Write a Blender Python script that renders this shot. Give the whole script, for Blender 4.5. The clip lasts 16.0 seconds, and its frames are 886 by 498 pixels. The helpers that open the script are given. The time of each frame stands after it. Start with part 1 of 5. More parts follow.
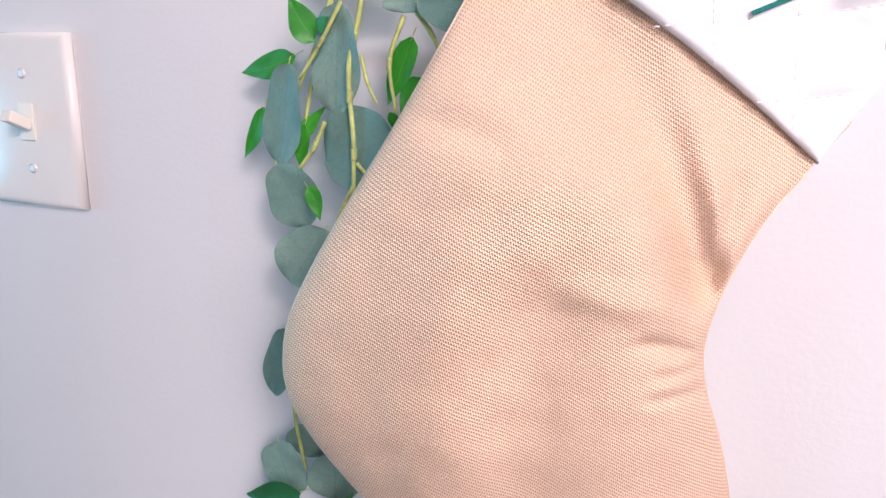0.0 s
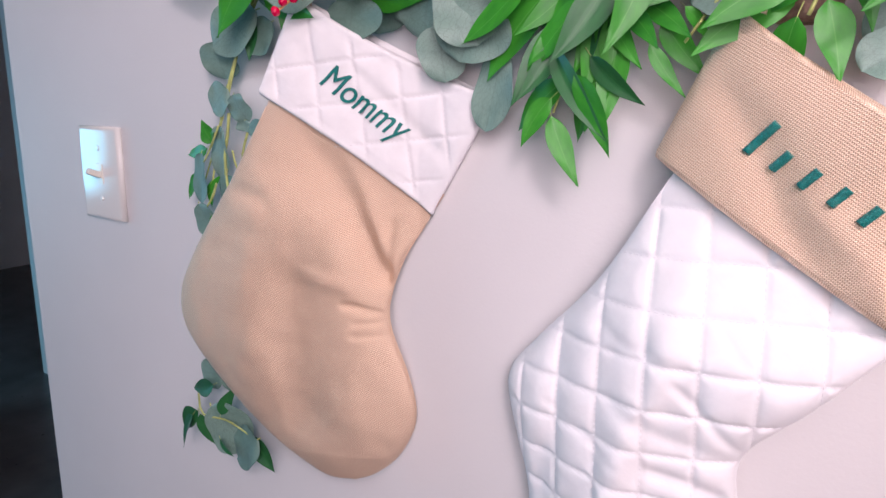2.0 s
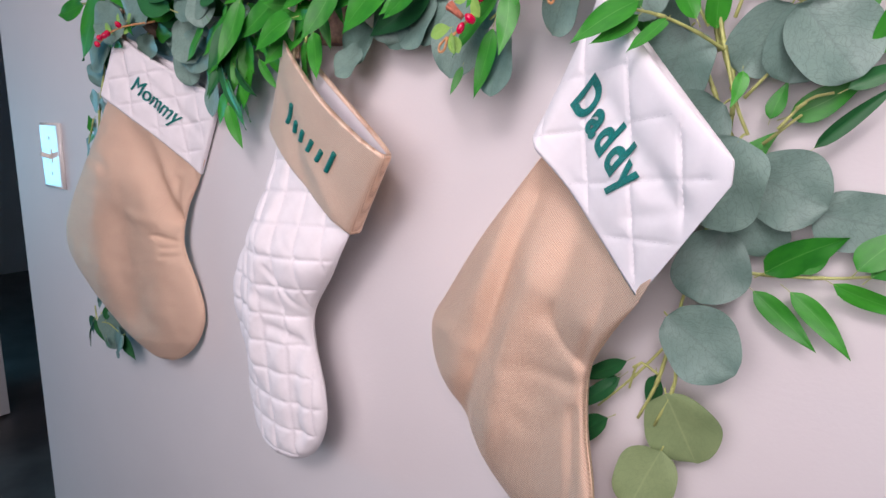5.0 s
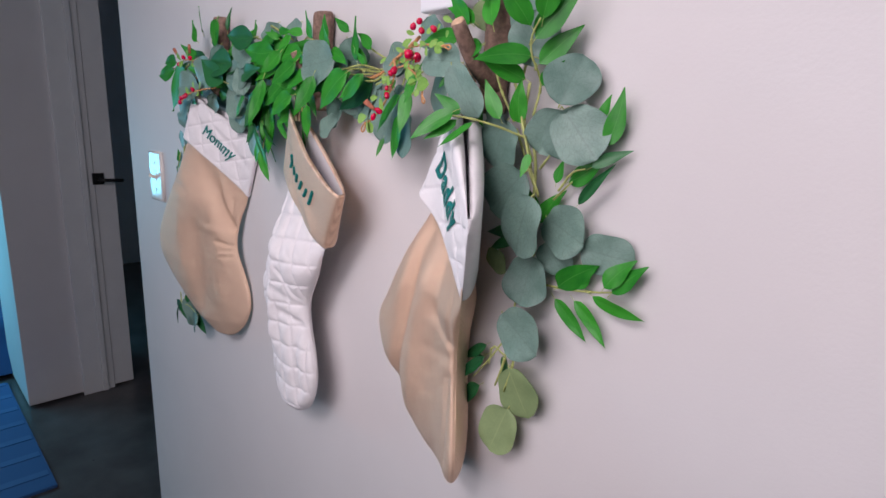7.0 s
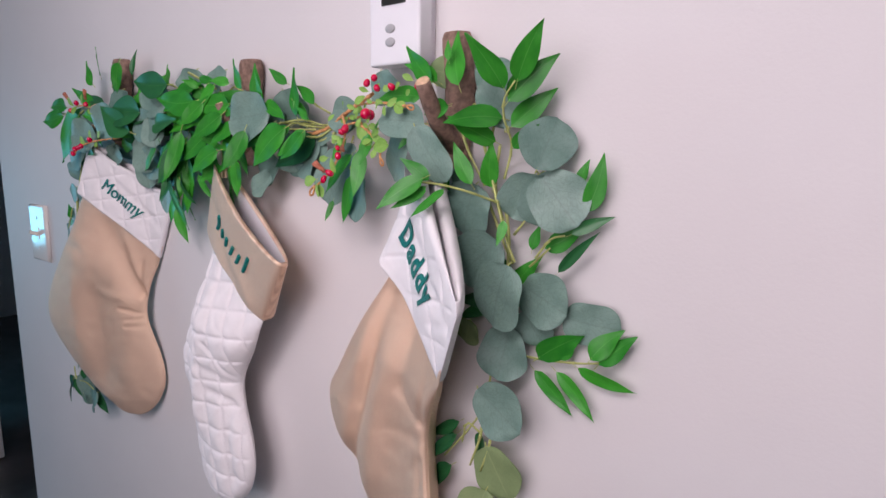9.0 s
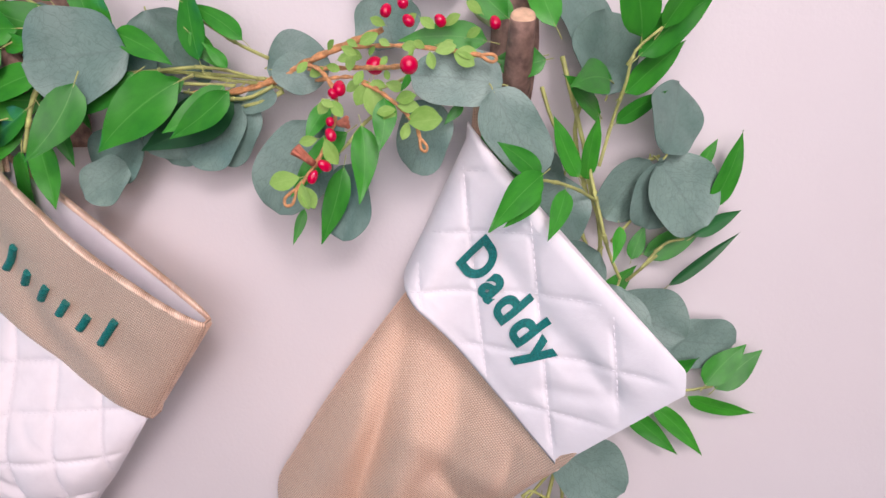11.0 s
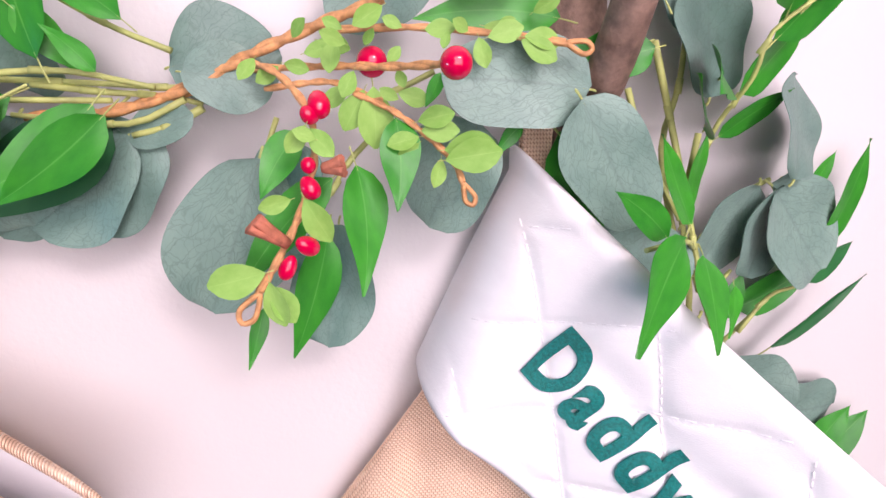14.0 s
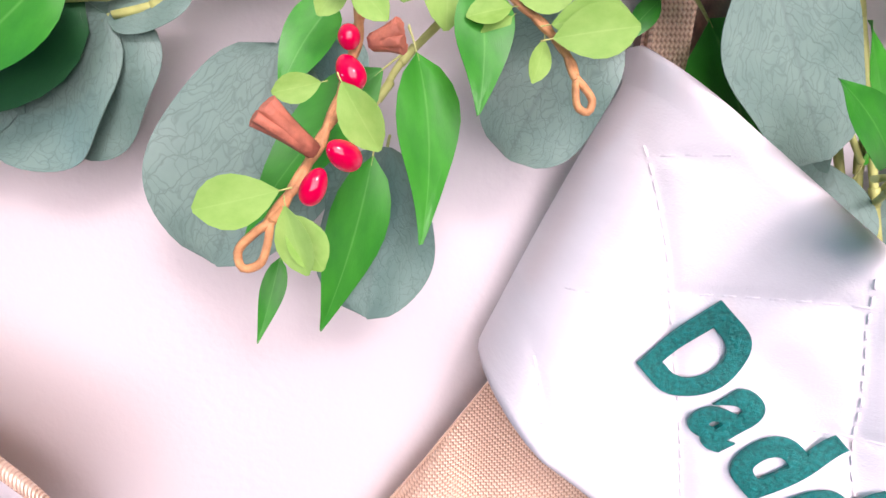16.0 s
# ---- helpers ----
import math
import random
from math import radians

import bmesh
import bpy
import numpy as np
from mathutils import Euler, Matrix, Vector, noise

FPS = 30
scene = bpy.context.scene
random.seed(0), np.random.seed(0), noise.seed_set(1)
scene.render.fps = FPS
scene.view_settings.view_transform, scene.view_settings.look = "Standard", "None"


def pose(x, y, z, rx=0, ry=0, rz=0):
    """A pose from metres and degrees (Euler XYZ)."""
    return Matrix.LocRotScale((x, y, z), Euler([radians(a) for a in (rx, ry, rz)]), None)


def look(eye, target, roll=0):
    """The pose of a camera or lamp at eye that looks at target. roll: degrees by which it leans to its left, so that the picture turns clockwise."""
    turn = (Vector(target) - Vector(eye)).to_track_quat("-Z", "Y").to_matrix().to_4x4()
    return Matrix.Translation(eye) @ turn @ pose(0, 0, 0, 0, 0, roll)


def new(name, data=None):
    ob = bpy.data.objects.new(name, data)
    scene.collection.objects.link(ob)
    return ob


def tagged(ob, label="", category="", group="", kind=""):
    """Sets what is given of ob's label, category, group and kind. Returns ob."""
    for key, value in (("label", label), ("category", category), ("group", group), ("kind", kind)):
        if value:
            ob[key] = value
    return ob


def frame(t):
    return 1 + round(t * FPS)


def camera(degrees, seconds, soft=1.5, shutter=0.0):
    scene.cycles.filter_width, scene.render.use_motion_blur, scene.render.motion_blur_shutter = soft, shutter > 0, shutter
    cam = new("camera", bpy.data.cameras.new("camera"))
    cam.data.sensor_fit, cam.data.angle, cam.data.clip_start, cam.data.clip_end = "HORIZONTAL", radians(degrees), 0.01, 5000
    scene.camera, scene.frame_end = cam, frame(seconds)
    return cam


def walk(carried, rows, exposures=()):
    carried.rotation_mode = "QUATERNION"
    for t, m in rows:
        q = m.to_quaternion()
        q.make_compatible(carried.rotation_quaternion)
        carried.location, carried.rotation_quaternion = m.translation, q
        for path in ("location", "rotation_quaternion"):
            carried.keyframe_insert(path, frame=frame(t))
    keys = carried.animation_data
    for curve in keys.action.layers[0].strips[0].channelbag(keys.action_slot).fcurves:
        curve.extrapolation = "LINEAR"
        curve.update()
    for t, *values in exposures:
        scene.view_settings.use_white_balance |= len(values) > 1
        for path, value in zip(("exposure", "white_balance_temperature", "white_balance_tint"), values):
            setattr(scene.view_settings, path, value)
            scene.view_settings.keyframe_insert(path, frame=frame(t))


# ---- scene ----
cam = camera(77.0, 16.0)
PATH = [
    (0, (-0.017, -0.294, 1.266), (-0.526, 1.582, 0.798), 2.5),
    (0.5, (0.04, -0.322, 1.26), (-0.574, 1.524, 0.795), 2.7),
    (1, (0.129, -0.361, 1.268), (-0.567, 1.458, 0.813), 3.2),
    (1.5, (0.223, -0.398, 1.311), (-0.59, 1.373, 0.862), 2.8),
    (2, (0.297, -0.417, 1.328), (-0.587, 1.322, 0.887), 2.6),
    (2.5, (0.394, -0.401, 1.331), (-0.591, 1.281, 0.88), 2.8),
    (3, (0.487, -0.382, 1.326), (-0.566, 1.26, 0.885), 3.0),
    (3.5, (0.551, -0.37, 1.325), (-0.521, 1.262, 0.889), 3.1),
    (4, (0.601, -0.379, 1.316), (-0.485, 1.247, 0.898), 2.9),
    (4.5, (0.668, -0.399, 1.311), (-0.433, 1.221, 0.906), 2.8),
    (5, (0.741, -0.413, 1.316), (-0.379, 1.193, 0.905), 2.2),
    (5.2, (0.767, -0.417, 1.32), (-0.365, 1.18, 0.907), 2.0),
    (7.3, (1.008, -0.449, 1.384), (-0.393, 0.917, 0.97), 1.7),
    (7.5, (1.016, -0.453, 1.388), (-0.392, 0.91, 0.988), 1.7),
    (8, (1.013, -0.455, 1.394), (-0.402, 0.908, 1.023), 1.5),
    (8.5, (0.974, -0.447, 1.401), (-0.365, 0.997, 1.055), 1.1),
    (9, (0.908, -0.443, 1.406), (-0.224, 1.174, 1.088), 0.8),
    (9.2, (0.875, -0.448, 1.404), (-0.192, 1.214, 1.09), 0.5),
    (11.3, (0.582, -0.367, 1.427), (0.542, 1.569, 0.927), 0.9),
    (11.5, (0.566, -0.381, 1.432), (0.596, 1.552, 0.921), 0.9),
    (12, (0.528, -0.431, 1.445), (0.724, 1.493, 0.934), 0.7),
    (12.5, (0.5, -0.459, 1.452), (0.711, 1.454, 0.905), -0.0),
    (13, (0.514, -0.398, 1.447), (0.757, 1.508, 0.893), -0.4),
    (13.5, (0.54, -0.305, 1.444), (0.783, 1.599, 0.882), -0.7),
    (14, (0.543, -0.242, 1.437), (0.764, 1.667, 0.884), -1.0),
    (14.5, (0.537, -0.216, 1.434), (0.684, 1.703, 0.891), -1.0),
    (15, (0.53, -0.202, 1.429), (0.619, 1.724, 0.897), -0.4),
    (15.5, (0.529, -0.193, 1.42), (0.589, 1.728, 0.865), 0.1),
    (16, (0.535, -0.189, 1.405), (0.634, 1.729, 0.848), 0.0),
]
EXPOSURES = [(0.0, 0.60, 6500, 8.0), (0.8, 0.48, 6500, 9.0), (1.5, 0.24, 6500, 12.0), (2.5, -0.03, 6500, 12.0), (3.5, -0.05, 6500, 12.0), (5.0, -0.26, 6400, 8.0), (7.5, -0.50, 6250, 4.0), (9.0, -0.52, 6350, 7.0), (11.5, -0.24, 6500, 10.0), (12.5, -0.44, 6500, 10.0), (13.5, -0.08, 6500, 10.0), (14.5, 0.32, 6500, 14.0), (16.0, 0.36, 6500, 14.0)]
walk(cam, [(t, look(eye, target, roll)) for t, eye, target, roll in PATH], EXPOSURES)

# ---- world and lights ----
world = bpy.data.worlds.new("world")
scene.world = world
world.use_nodes = True
world.node_tree.nodes["Background"].inputs["Color"].default_value = (0.6, 0.62, 0.66, 1)
world.node_tree.nodes["Background"].inputs["Strength"].default_value = 0.05


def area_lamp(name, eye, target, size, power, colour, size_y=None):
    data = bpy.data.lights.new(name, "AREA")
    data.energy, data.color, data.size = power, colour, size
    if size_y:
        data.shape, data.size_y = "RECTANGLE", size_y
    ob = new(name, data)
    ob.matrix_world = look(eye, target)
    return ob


area_lamp("ceiling_lamp_light", (1.07, -1.46, 2.38), (0.5, 0, 1.3), 0.34, 17, (1.0, 0.825, 0.885))
# no lamp stands here: soft fill added behind the camera, falling off leftwards
area_lamp("front_fill_light", (0.70, -0.98, 1.66), (0.64, 0, 1.34), 1.0, 13.5, (1.0, 0.832, 0.895))
# broad fill added by the south wall, which has no window
area_lamp("room_fill_light", (0.9, -3.9, 1.5), (0.5, 0, 1.3), 2.2, 10, (0.97, 0.885, 1.0), 1.6)
area_lamp("screen_light", (-3.0, -1.05, 1.1), (-1.7, -0.55, 0.25), 1.1, 25, (0.20, 0.70, 1.0), 0.65)


# ---- materials ----
class Nodes:
    """A small builder of node materials."""

    def __init__(self, name):
        self.mat = bpy.data.materials.new(name)
        self.mat.use_nodes = True
        self.tree = self.mat.node_tree
        self.bsdf = self.tree.nodes["Principled BSDF"]

    def node(self, kind, **inputs):
        n = self.tree.nodes.new(kind)
        for key, value in inputs.items():
            self.put(n.inputs[key.replace("_", " ")], value)
        return n

    def put(self, socket, value):
        if isinstance(value, bpy.types.NodeSocket):
            self.tree.links.new(value, socket)
        else:
            socket.default_value = value

    def math(self, op, a, b=0.0, c=0.0):
        n = self.tree.nodes.new("ShaderNodeMath")
        n.operation = op
        for i, v in enumerate((a, b, c)):
            self.put(n.inputs[i], v)
        return n.outputs[0]

    def coords(self, output="Object"):
        return self.tree.nodes.new("ShaderNodeTexCoord").outputs[output]

    def noise(self, vector, scale, detail=3.0, rough=0.55):
        n = self.node("ShaderNodeTexNoise", Scale=scale, Detail=detail, Roughness=rough)
        self.put(n.inputs["Vector"], vector)
        return n.outputs["Fac"]

    def ramp(self, fac, stops):
        n = self.tree.nodes.new("ShaderNodeValToRGB")
        el = n.color_ramp.elements
        while len(el) < len(stops):
            el.new(0.5)
        for e, (p, c) in zip(el, stops):
            e.position, e.color = p, (*c, 1) if len(c) == 3 else c
        self.put(n.inputs["Fac"], fac)
        return n.outputs["Color"]

    def mix(self, fac, a, b, blend="MIX"):
        n = self.tree.nodes.new("ShaderNodeMix")
        n.data_type, n.blend_type = "RGBA", blend
        for i, v in ((0, fac), (6, a), (7, b)):
            if isinstance(v, tuple) and len(v) == 3:
                v = (*v, 1)
            self.put(n.inputs[i], v)
        return n.outputs[2]

    def bump(self, height, strength=0.3, distance=0.001, normal=None):
        n = self.node("ShaderNodeBump", Strength=strength, Distance=distance, Height=height)
        if normal is not None:
            self.put(n.inputs["Normal"], normal)
        self.put(self.bsdf.inputs["Normal"], n.outputs[0])
        return n.outputs[0]

    def set(self, **inputs):
        for key, value in inputs.items():
            if isinstance(value, tuple) and len(value) == 3:
                value = (*value, 1)
            self.put(self.bsdf.inputs[key.replace("_", " ")], value)
        return self.mat


def paint_material(name, colour, bump=0.25, rough=0.55):
    n = Nodes(name)
    co = n.coords()
    big, fine = n.noise(co, 2.2, 4), n.noise(co, 330, 2)
    tone = n.ramp(big, [(0.3, tuple(c * 0.95 for c in colour)), (0.7, tuple(min(1, c * 1.04) for c in colour))])
    n.bump(n.math("ADD", fine, n.math("MULTIPLY", n.noise(co, 90, 2), 0.8)), bump, 0.0006)
    return n.set(Base_Color=tone, Roughness=n.math("MULTIPLY_ADD", fine, 0.12, rough))


def cloth_material(name, dark, mid, glint):
    """A metallic-thread plain weave, glints painted into its colour; UV in metres."""
    n = Nodes(name)
    uv = n.tree.nodes.new("ShaderNodeUVMap").outputs[0]
    sep = n.node("ShaderNodeSeparateXYZ", Vector=uv)
    wob = n.noise(uv, 60, 2)
    pitch = 2 * math.pi / 0.00125
    a = n.math("MULTIPLY_ADD", sep.outputs[0], pitch, n.math("MULTIPLY", wob, 3.0))
    b = n.math("MULTIPLY_ADD", sep.outputs[1], pitch * 0.8, n.math("MULTIPLY", n.noise(uv, 45, 2), 3.0))
    weave = n.math("MULTIPLY", n.math("SINE", a), n.math("SINE", b))
    ribs = n.math("ADD", n.math("ABSOLUTE", n.math("SINE", n.math("MULTIPLY", a, 0.5))), n.math("ABSOLUTE", n.math("SINE", n.math("MULTIPLY", b, 0.5))))
    height = n.math("MULTIPLY_ADD", weave, 0.35, n.math("MULTIPLY", ribs, 0.5))
    slub = n.noise(uv, 500, 2)
    blot = n.noise(uv, 28, 3)
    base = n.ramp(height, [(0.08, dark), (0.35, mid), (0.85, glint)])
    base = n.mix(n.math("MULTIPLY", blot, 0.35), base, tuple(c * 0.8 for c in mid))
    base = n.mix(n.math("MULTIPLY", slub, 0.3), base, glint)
    # near-white flecks painted into the base colour as sparkle on the threads
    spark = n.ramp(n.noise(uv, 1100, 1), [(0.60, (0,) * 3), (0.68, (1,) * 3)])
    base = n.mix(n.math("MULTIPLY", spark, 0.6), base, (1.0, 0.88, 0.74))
    n.bump(height, 0.62, 0.0006)
    rough = n.math("MULTIPLY_ADD", slub, 0.2, 0.46)
    return n.set(Base_Color=base, Roughness=rough, Metallic=n.ramp(weave, [(0.3, (0.58,) * 3), (0.75, (0.88,) * 3)]), Sheen_Weight=0.06)


def plain_cloth(name, colour, rough=0.55, stitch=0.0):
    n = Nodes(name)
    uv = n.tree.nodes.new("ShaderNodeUVMap").outputs[0]
    fine, soft = n.noise(uv, 1800, 2), n.noise(uv, 55, 4)
    tone = n.ramp(soft, [(0.3, tuple(c * 0.93 for c in colour)), (0.7, colour)])
    n.bump(n.math("ADD", n.math("MULTIPLY", fine, 0.15), soft), 0.35, 0.0016)
    return n.set(Base_Color=tone, Roughness=rough, Specular_IOR_Level=0.15, Sheen_Weight=0.08, Sheen_Roughness=0.6)


def leaf_material(name, dark, light, vein, rough, spec, veins=0.5):
    """UV: u across the leaf from the midrib (0.5), v from base to tip."""
    n = Nodes(name)
    uv = n.tree.nodes.new("ShaderNodeUVMap").outputs[0]
    sep = n.node("ShaderNodeSeparateXYZ", Vector=uv)
    across = n.math("ABSOLUTE", n.math("SUBTRACT", sep.outputs[0], 0.5))
    rib = n.ramp(across, [(0.0, (1,) * 3), (0.025, (0,) * 3)])
    info = n.tree.nodes.new("ShaderNodeObjectInfo").outputs["Random"]
    v = n.tree.nodes.new("ShaderNodeTexVoronoi")
    v.feature = "DISTANCE_TO_EDGE"
    v.inputs["Scale"].default_value = 15
    warp = n.node("ShaderNodeVectorMath")
    warp.operation = "MULTIPLY_ADD"
    n.put(warp.inputs[0], n.node("ShaderNodeCombineXYZ", X=n.noise(uv, 4, 2), Y=n.noise(uv, 5, 2), Z=0.0).outputs[0])
    warp.inputs[1].default_value = (0.35, 0.35, 0)
    n.put(warp.inputs[2], uv)
    n.put(v.inputs["Vector"], warp.outputs[0])
    net = n.ramp(v.outputs["Distance"], [(0.0, (0.7,) * 3), (0.07, (0,) * 3)])
    slant = n.math("ADD", n.math("MULTIPLY_ADD", across, -1.1, sep.outputs[1]), n.math("MULTIPLY", n.noise(uv, 5, 3), 0.22))
    side = n.math("ABSOLUTE", n.math("SINE", n.math("MULTIPLY", slant, 24.0)))
    side = n.ramp(side, [(0.0, (1,) * 3), (0.16, (0,) * 3)])
    net = n.math("MAXIMUM", net, side)
    mott = n.noise(n.coords(), 3.0, 4)
    tone = n.math("ADD", n.math("MULTIPLY", mott, 0.7), n.math("MULTIPLY", info, 0.3))
    base = n.ramp(tone, [(0.25, dark), (0.75, light)])
    base = n.mix(n.math("MULTIPLY", net, veins), base, tuple(c * 0.55 for c in dark))
    base = n.mix(n.math("MULTIPLY", rib, 0.4), base, vein)
    n.bump(n.math("SUBTRACT", n.math("MULTIPLY", mott, 0.4), n.math("MULTIPLY", net, 0.5 * veins)), 0.4, 0.0006)
    return n.set(Base_Color=base, Roughness=n.math("MULTIPLY_ADD", mott, 0.15, rough), Specular_IOR_Level=spec)


def simple_material(name, colour, rough=0.5, metal=0.0, scale=60, amount=0.12, bump=0.15, spec=0.5):
    n = Nodes(name)
    co = n.coords()
    f, g = n.noise(co, scale, 4), n.noise(co, scale * 6, 2)
    tone = n.ramp(f, [(0.3, tuple(c * (1 - amount) for c in colour)), (0.7, tuple(min(1, c * (1 + amount)) for c in colour))])
    n.bump(n.math("ADD", f, n.math("MULTIPLY", g, 0.4)), bump, 0.0008)
    return n.set(Base_Color=tone, Roughness=n.math("MULTIPLY_ADD", g, 0.1, rough - 0.05), Metallic=metal, Specular_IOR_Level=spec)


WALL = paint_material("wall_paint", (0.70, 0.68, 0.68))
CEILING = paint_material("ceiling_paint", (0.8, 0.8, 0.78), 0.4, 0.7)
TRIM = simple_material("trim_paint", (0.78, 0.78, 0.78), 0.35, scale=8, amount=0.03, bump=0.05)
FLOOR = simple_material("dark_floor", (0.075, 0.07, 0.07), 0.3, scale=5, amount=0.4)
BLACK = simple_material("black_metal", (0.015, 0.015, 0.016), 0.4, 0.4)
PLATE = simple_material("ivory_plastic", (0.80, 0.78, 0.75), 0.14, scale=9, amount=0.02, bump=0.02)
TOGGLE = simple_material("toggle_plastic", (0.84, 0.80, 0.72), 0.2, scale=9, amount=0.02, bump=0.02)
SCREW = simple_material("painted_screw", (0.75, 0.74, 0.72), 0.3, 0.2)
DEVICE = simple_material("device_plastic", (0.82, 0.83, 0.86), 0.3, scale=20, amount=0.02, bump=0.03)
BUTTON = simple_material("button_plastic", (0.42, 0.43, 0.44), 0.35, scale=30, amount=0.05)
LCD = simple_material("display_glass", (0.03, 0.032, 0.03), 0.12)
BARK = simple_material("peg_bark", (0.23, 0.145, 0.11), 0.75, scale=160, amount=0.45, bump=0.9)
CUTWOOD = simple_material("peg_cut_wood", (0.62, 0.42, 0.27), 0.65, scale=240, amount=0.25, bump=0.4)
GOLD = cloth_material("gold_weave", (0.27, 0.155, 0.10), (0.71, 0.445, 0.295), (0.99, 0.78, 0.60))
WHITE = plain_cloth("white_quilt_cloth", (0.87, 0.85, 0.865), 0.85)
LINING = plain_cloth("white_lining_cloth", (0.78, 0.76, 0.78), 0.7)
THREAD = simple_material("green_thread", (0.0, 0.19, 0.17), 0.4, scale=900, amount=0.4, bump=0.8)
WHITE_THREAD = simple_material("white_thread", (0.8, 0.78, 0.8), 0.6, scale=900, amount=0.1)
GREEN = leaf_material("green_leaf", (0.018, 0.18, 0.016), (0.055, 0.35, 0.026), (0.16, 0.46, 0.10), 0.33, 0.42, 0.10)
DEEP = leaf_material("deep_green_leaf", (0.012, 0.085, 0.03), (0.03, 0.17, 0.045), (0.06, 0.2, 0.06), 0.3, 0.5, 0.12)
EUCA = leaf_material("eucalyptus_leaf", (0.12, 0.215, 0.18), (0.225, 0.345, 0.29), (0.12, 0.18, 0.16), 0.36, 0.45, 0.5)
PALE = leaf_material("pale_leaf_underside", (0.19, 0.27, 0.12), (0.27, 0.36, 0.17), (0.36, 0.44, 0.22), 0.55, 0.3, 0.25)
BOX = leaf_material("box_leaf", (0.18, 0.37, 0.06), (0.31, 0.52, 0.13), (0.33, 0.54, 0.15), 0.5, 0.3, 0.05)
STEM = simple_material("yellow_green_stem", (0.44, 0.48, 0.16), 0.5, scale=90, amount=0.3, bump=0.2)
TWIG = simple_material("orange_brown_twig", (0.58, 0.29, 0.12), 0.6, scale=300, amount=0.35, bump=0.5)
BERRY = simple_material("red_berry", (0.58, 0.0, 0.05), 0.08, scale=30, amount=0.12, bump=0.02, spec=0.6)
DRIED = simple_material("dried_bud", (0.45, 0.15, 0.09), 0.7, scale=200, amount=0.4, bump=0.6)
# cloth tinted with the blue light of the dim room
BLUE = plain_cloth("blue_glow_cloth", (0.04, 0.11, 0.28), 0.8)
RUGLINE = plain_cloth("rug_stripe", (0.055, 0.14, 0.33), 0.8)


# ---- mesh helpers ----
def part(name, bm, material, parent=None, label=""):
    """Link a bmesh as one mesh object, under a thing or a part."""
    me = bpy.data.meshes.new(name)
    bm.to_mesh(me)
    bm.free()
    for m in material if isinstance(material, (list, tuple)) else (material,):
        me.materials.append(m)
    ob = new(name, me)
    if parent is not None:
        ob.parent = parent
        ob.matrix_parent_inverse = parent.matrix_world.inverted()
    if label:
        ob["label"] = label
    return ob


def empty(name, at=(0, 0, 0)):
    ob = new(name)
    ob.location = at
    bpy.context.view_layer.update()
    return ob


def smooth(bm):
    for f in bm.faces:
        f.smooth = True
    return bm


def box(x0, x1, y0, y1, z0, z1, bevel=0.0, segments=2):
    bm = bmesh.new()
    bmesh.ops.create_cube(bm, size=1)
    for v in bm.verts:
        v.co = ((x0 + x1) / 2 + v.co.x * (x1 - x0), (y0 + y1) / 2 + v.co.y * (y1 - y0), (z0 + z1) / 2 + v.co.z * (z1 - z0))
    if bevel:
        bmesh.ops.bevel(bm, geom=bm.edges[:], offset=bevel, segments=segments, profile=0.7, affect="EDGES")
    return bm


def curve(points, n):
    """n + 1 points along a Catmull-Rom line through the points, evenly by length."""
    p = np.array(points, float)
    p = np.vstack([2 * p[0] - p[1], p, 2 * p[-1] - p[-2]])
    out = []
    for i in range(1, len(p) - 2):
        for k in range(24):
            t = k / 24
            a, b, c, d = p[i - 1], p[i], p[i + 1], p[i + 2]
            out.append(0.5 * (2 * b + (c - a) * t + (2 * a - 5 * b + 4 * c - d) * t * t + (3 * b - a - 3 * c + d) * t ** 3))
    out = np.array(out + [p[-2]])
    s = np.concatenate([[0], np.cumsum(np.linalg.norm(np.diff(out, axis=0), axis=1))])
    return np.array([[np.interp(q, s, out[:, j]) for j in range(out.shape[1])] for q in np.linspace(0, s[-1], n + 1)])


def tube_into(bm, points, radius, sides=7, n=None, end=None):
    """A round tube along a smooth line, tapering to the radius end."""
    pts = [Vector(q) for q in (curve(points, n or max(4, 4 * (len(points) - 1))) if len(points) > 2 or n else points)]
    end = radius if end is None else end
    rings, side = [], None
    for i, q in enumerate(pts):
        d = (pts[min(i + 1, len(pts) - 1)] - pts[max(i - 1, 0)]).normalized()
        side = (side - d * side.dot(d)).normalized() if side else d.orthogonal().normalized()
        up = d.cross(side)
        r = radius + (end - radius) * i / (len(pts) - 1)
        rings.append([bm.verts.new(q + (side * math.cos(a) + up * math.sin(a)) * r) for a in (2 * math.pi * k / sides for k in range(sides))])
    for r0, r1 in zip(rings, rings[1:]):
        for k in range(sides):
            bm.faces.new((r0[k], r0[(k + 1) % sides], r1[(k + 1) % sides], r1[k])).smooth = True
    bm.faces.new(rings[0][::-1])
    bm.faces.new(rings[-1])
    return bm


def tube(points, radius, sides=7, n=None, end=None):
    return tube_into(bmesh.new(), points, radius, sides, n, end)


def lathe(profile, segments=24):
    """A solid of revolution round z from (radius, z) pairs."""
    bm = bmesh.new()
    rings = [[bm.verts.new((r * math.cos(2 * math.pi * k / segments), r * math.sin(2 * math.pi * k / segments), z)) for k in range(segments)] for r, z in profile]
    for a, b in zip(rings, rings[1:]):
        for k in range(segments):
            bm.faces.new((a[k], a[(k + 1) % segments], b[(k + 1) % segments], b[k])).smooth = True
    bm.faces.new(rings[0][::-1])
    bm.faces.new(rings[-1])
    return bm


def moved(bm, m):
    bmesh.ops.transform(bm, matrix=m, verts=bm.verts)
    return bm


# ---- the setting ----
WEST, EAST = -0.568, 1.02


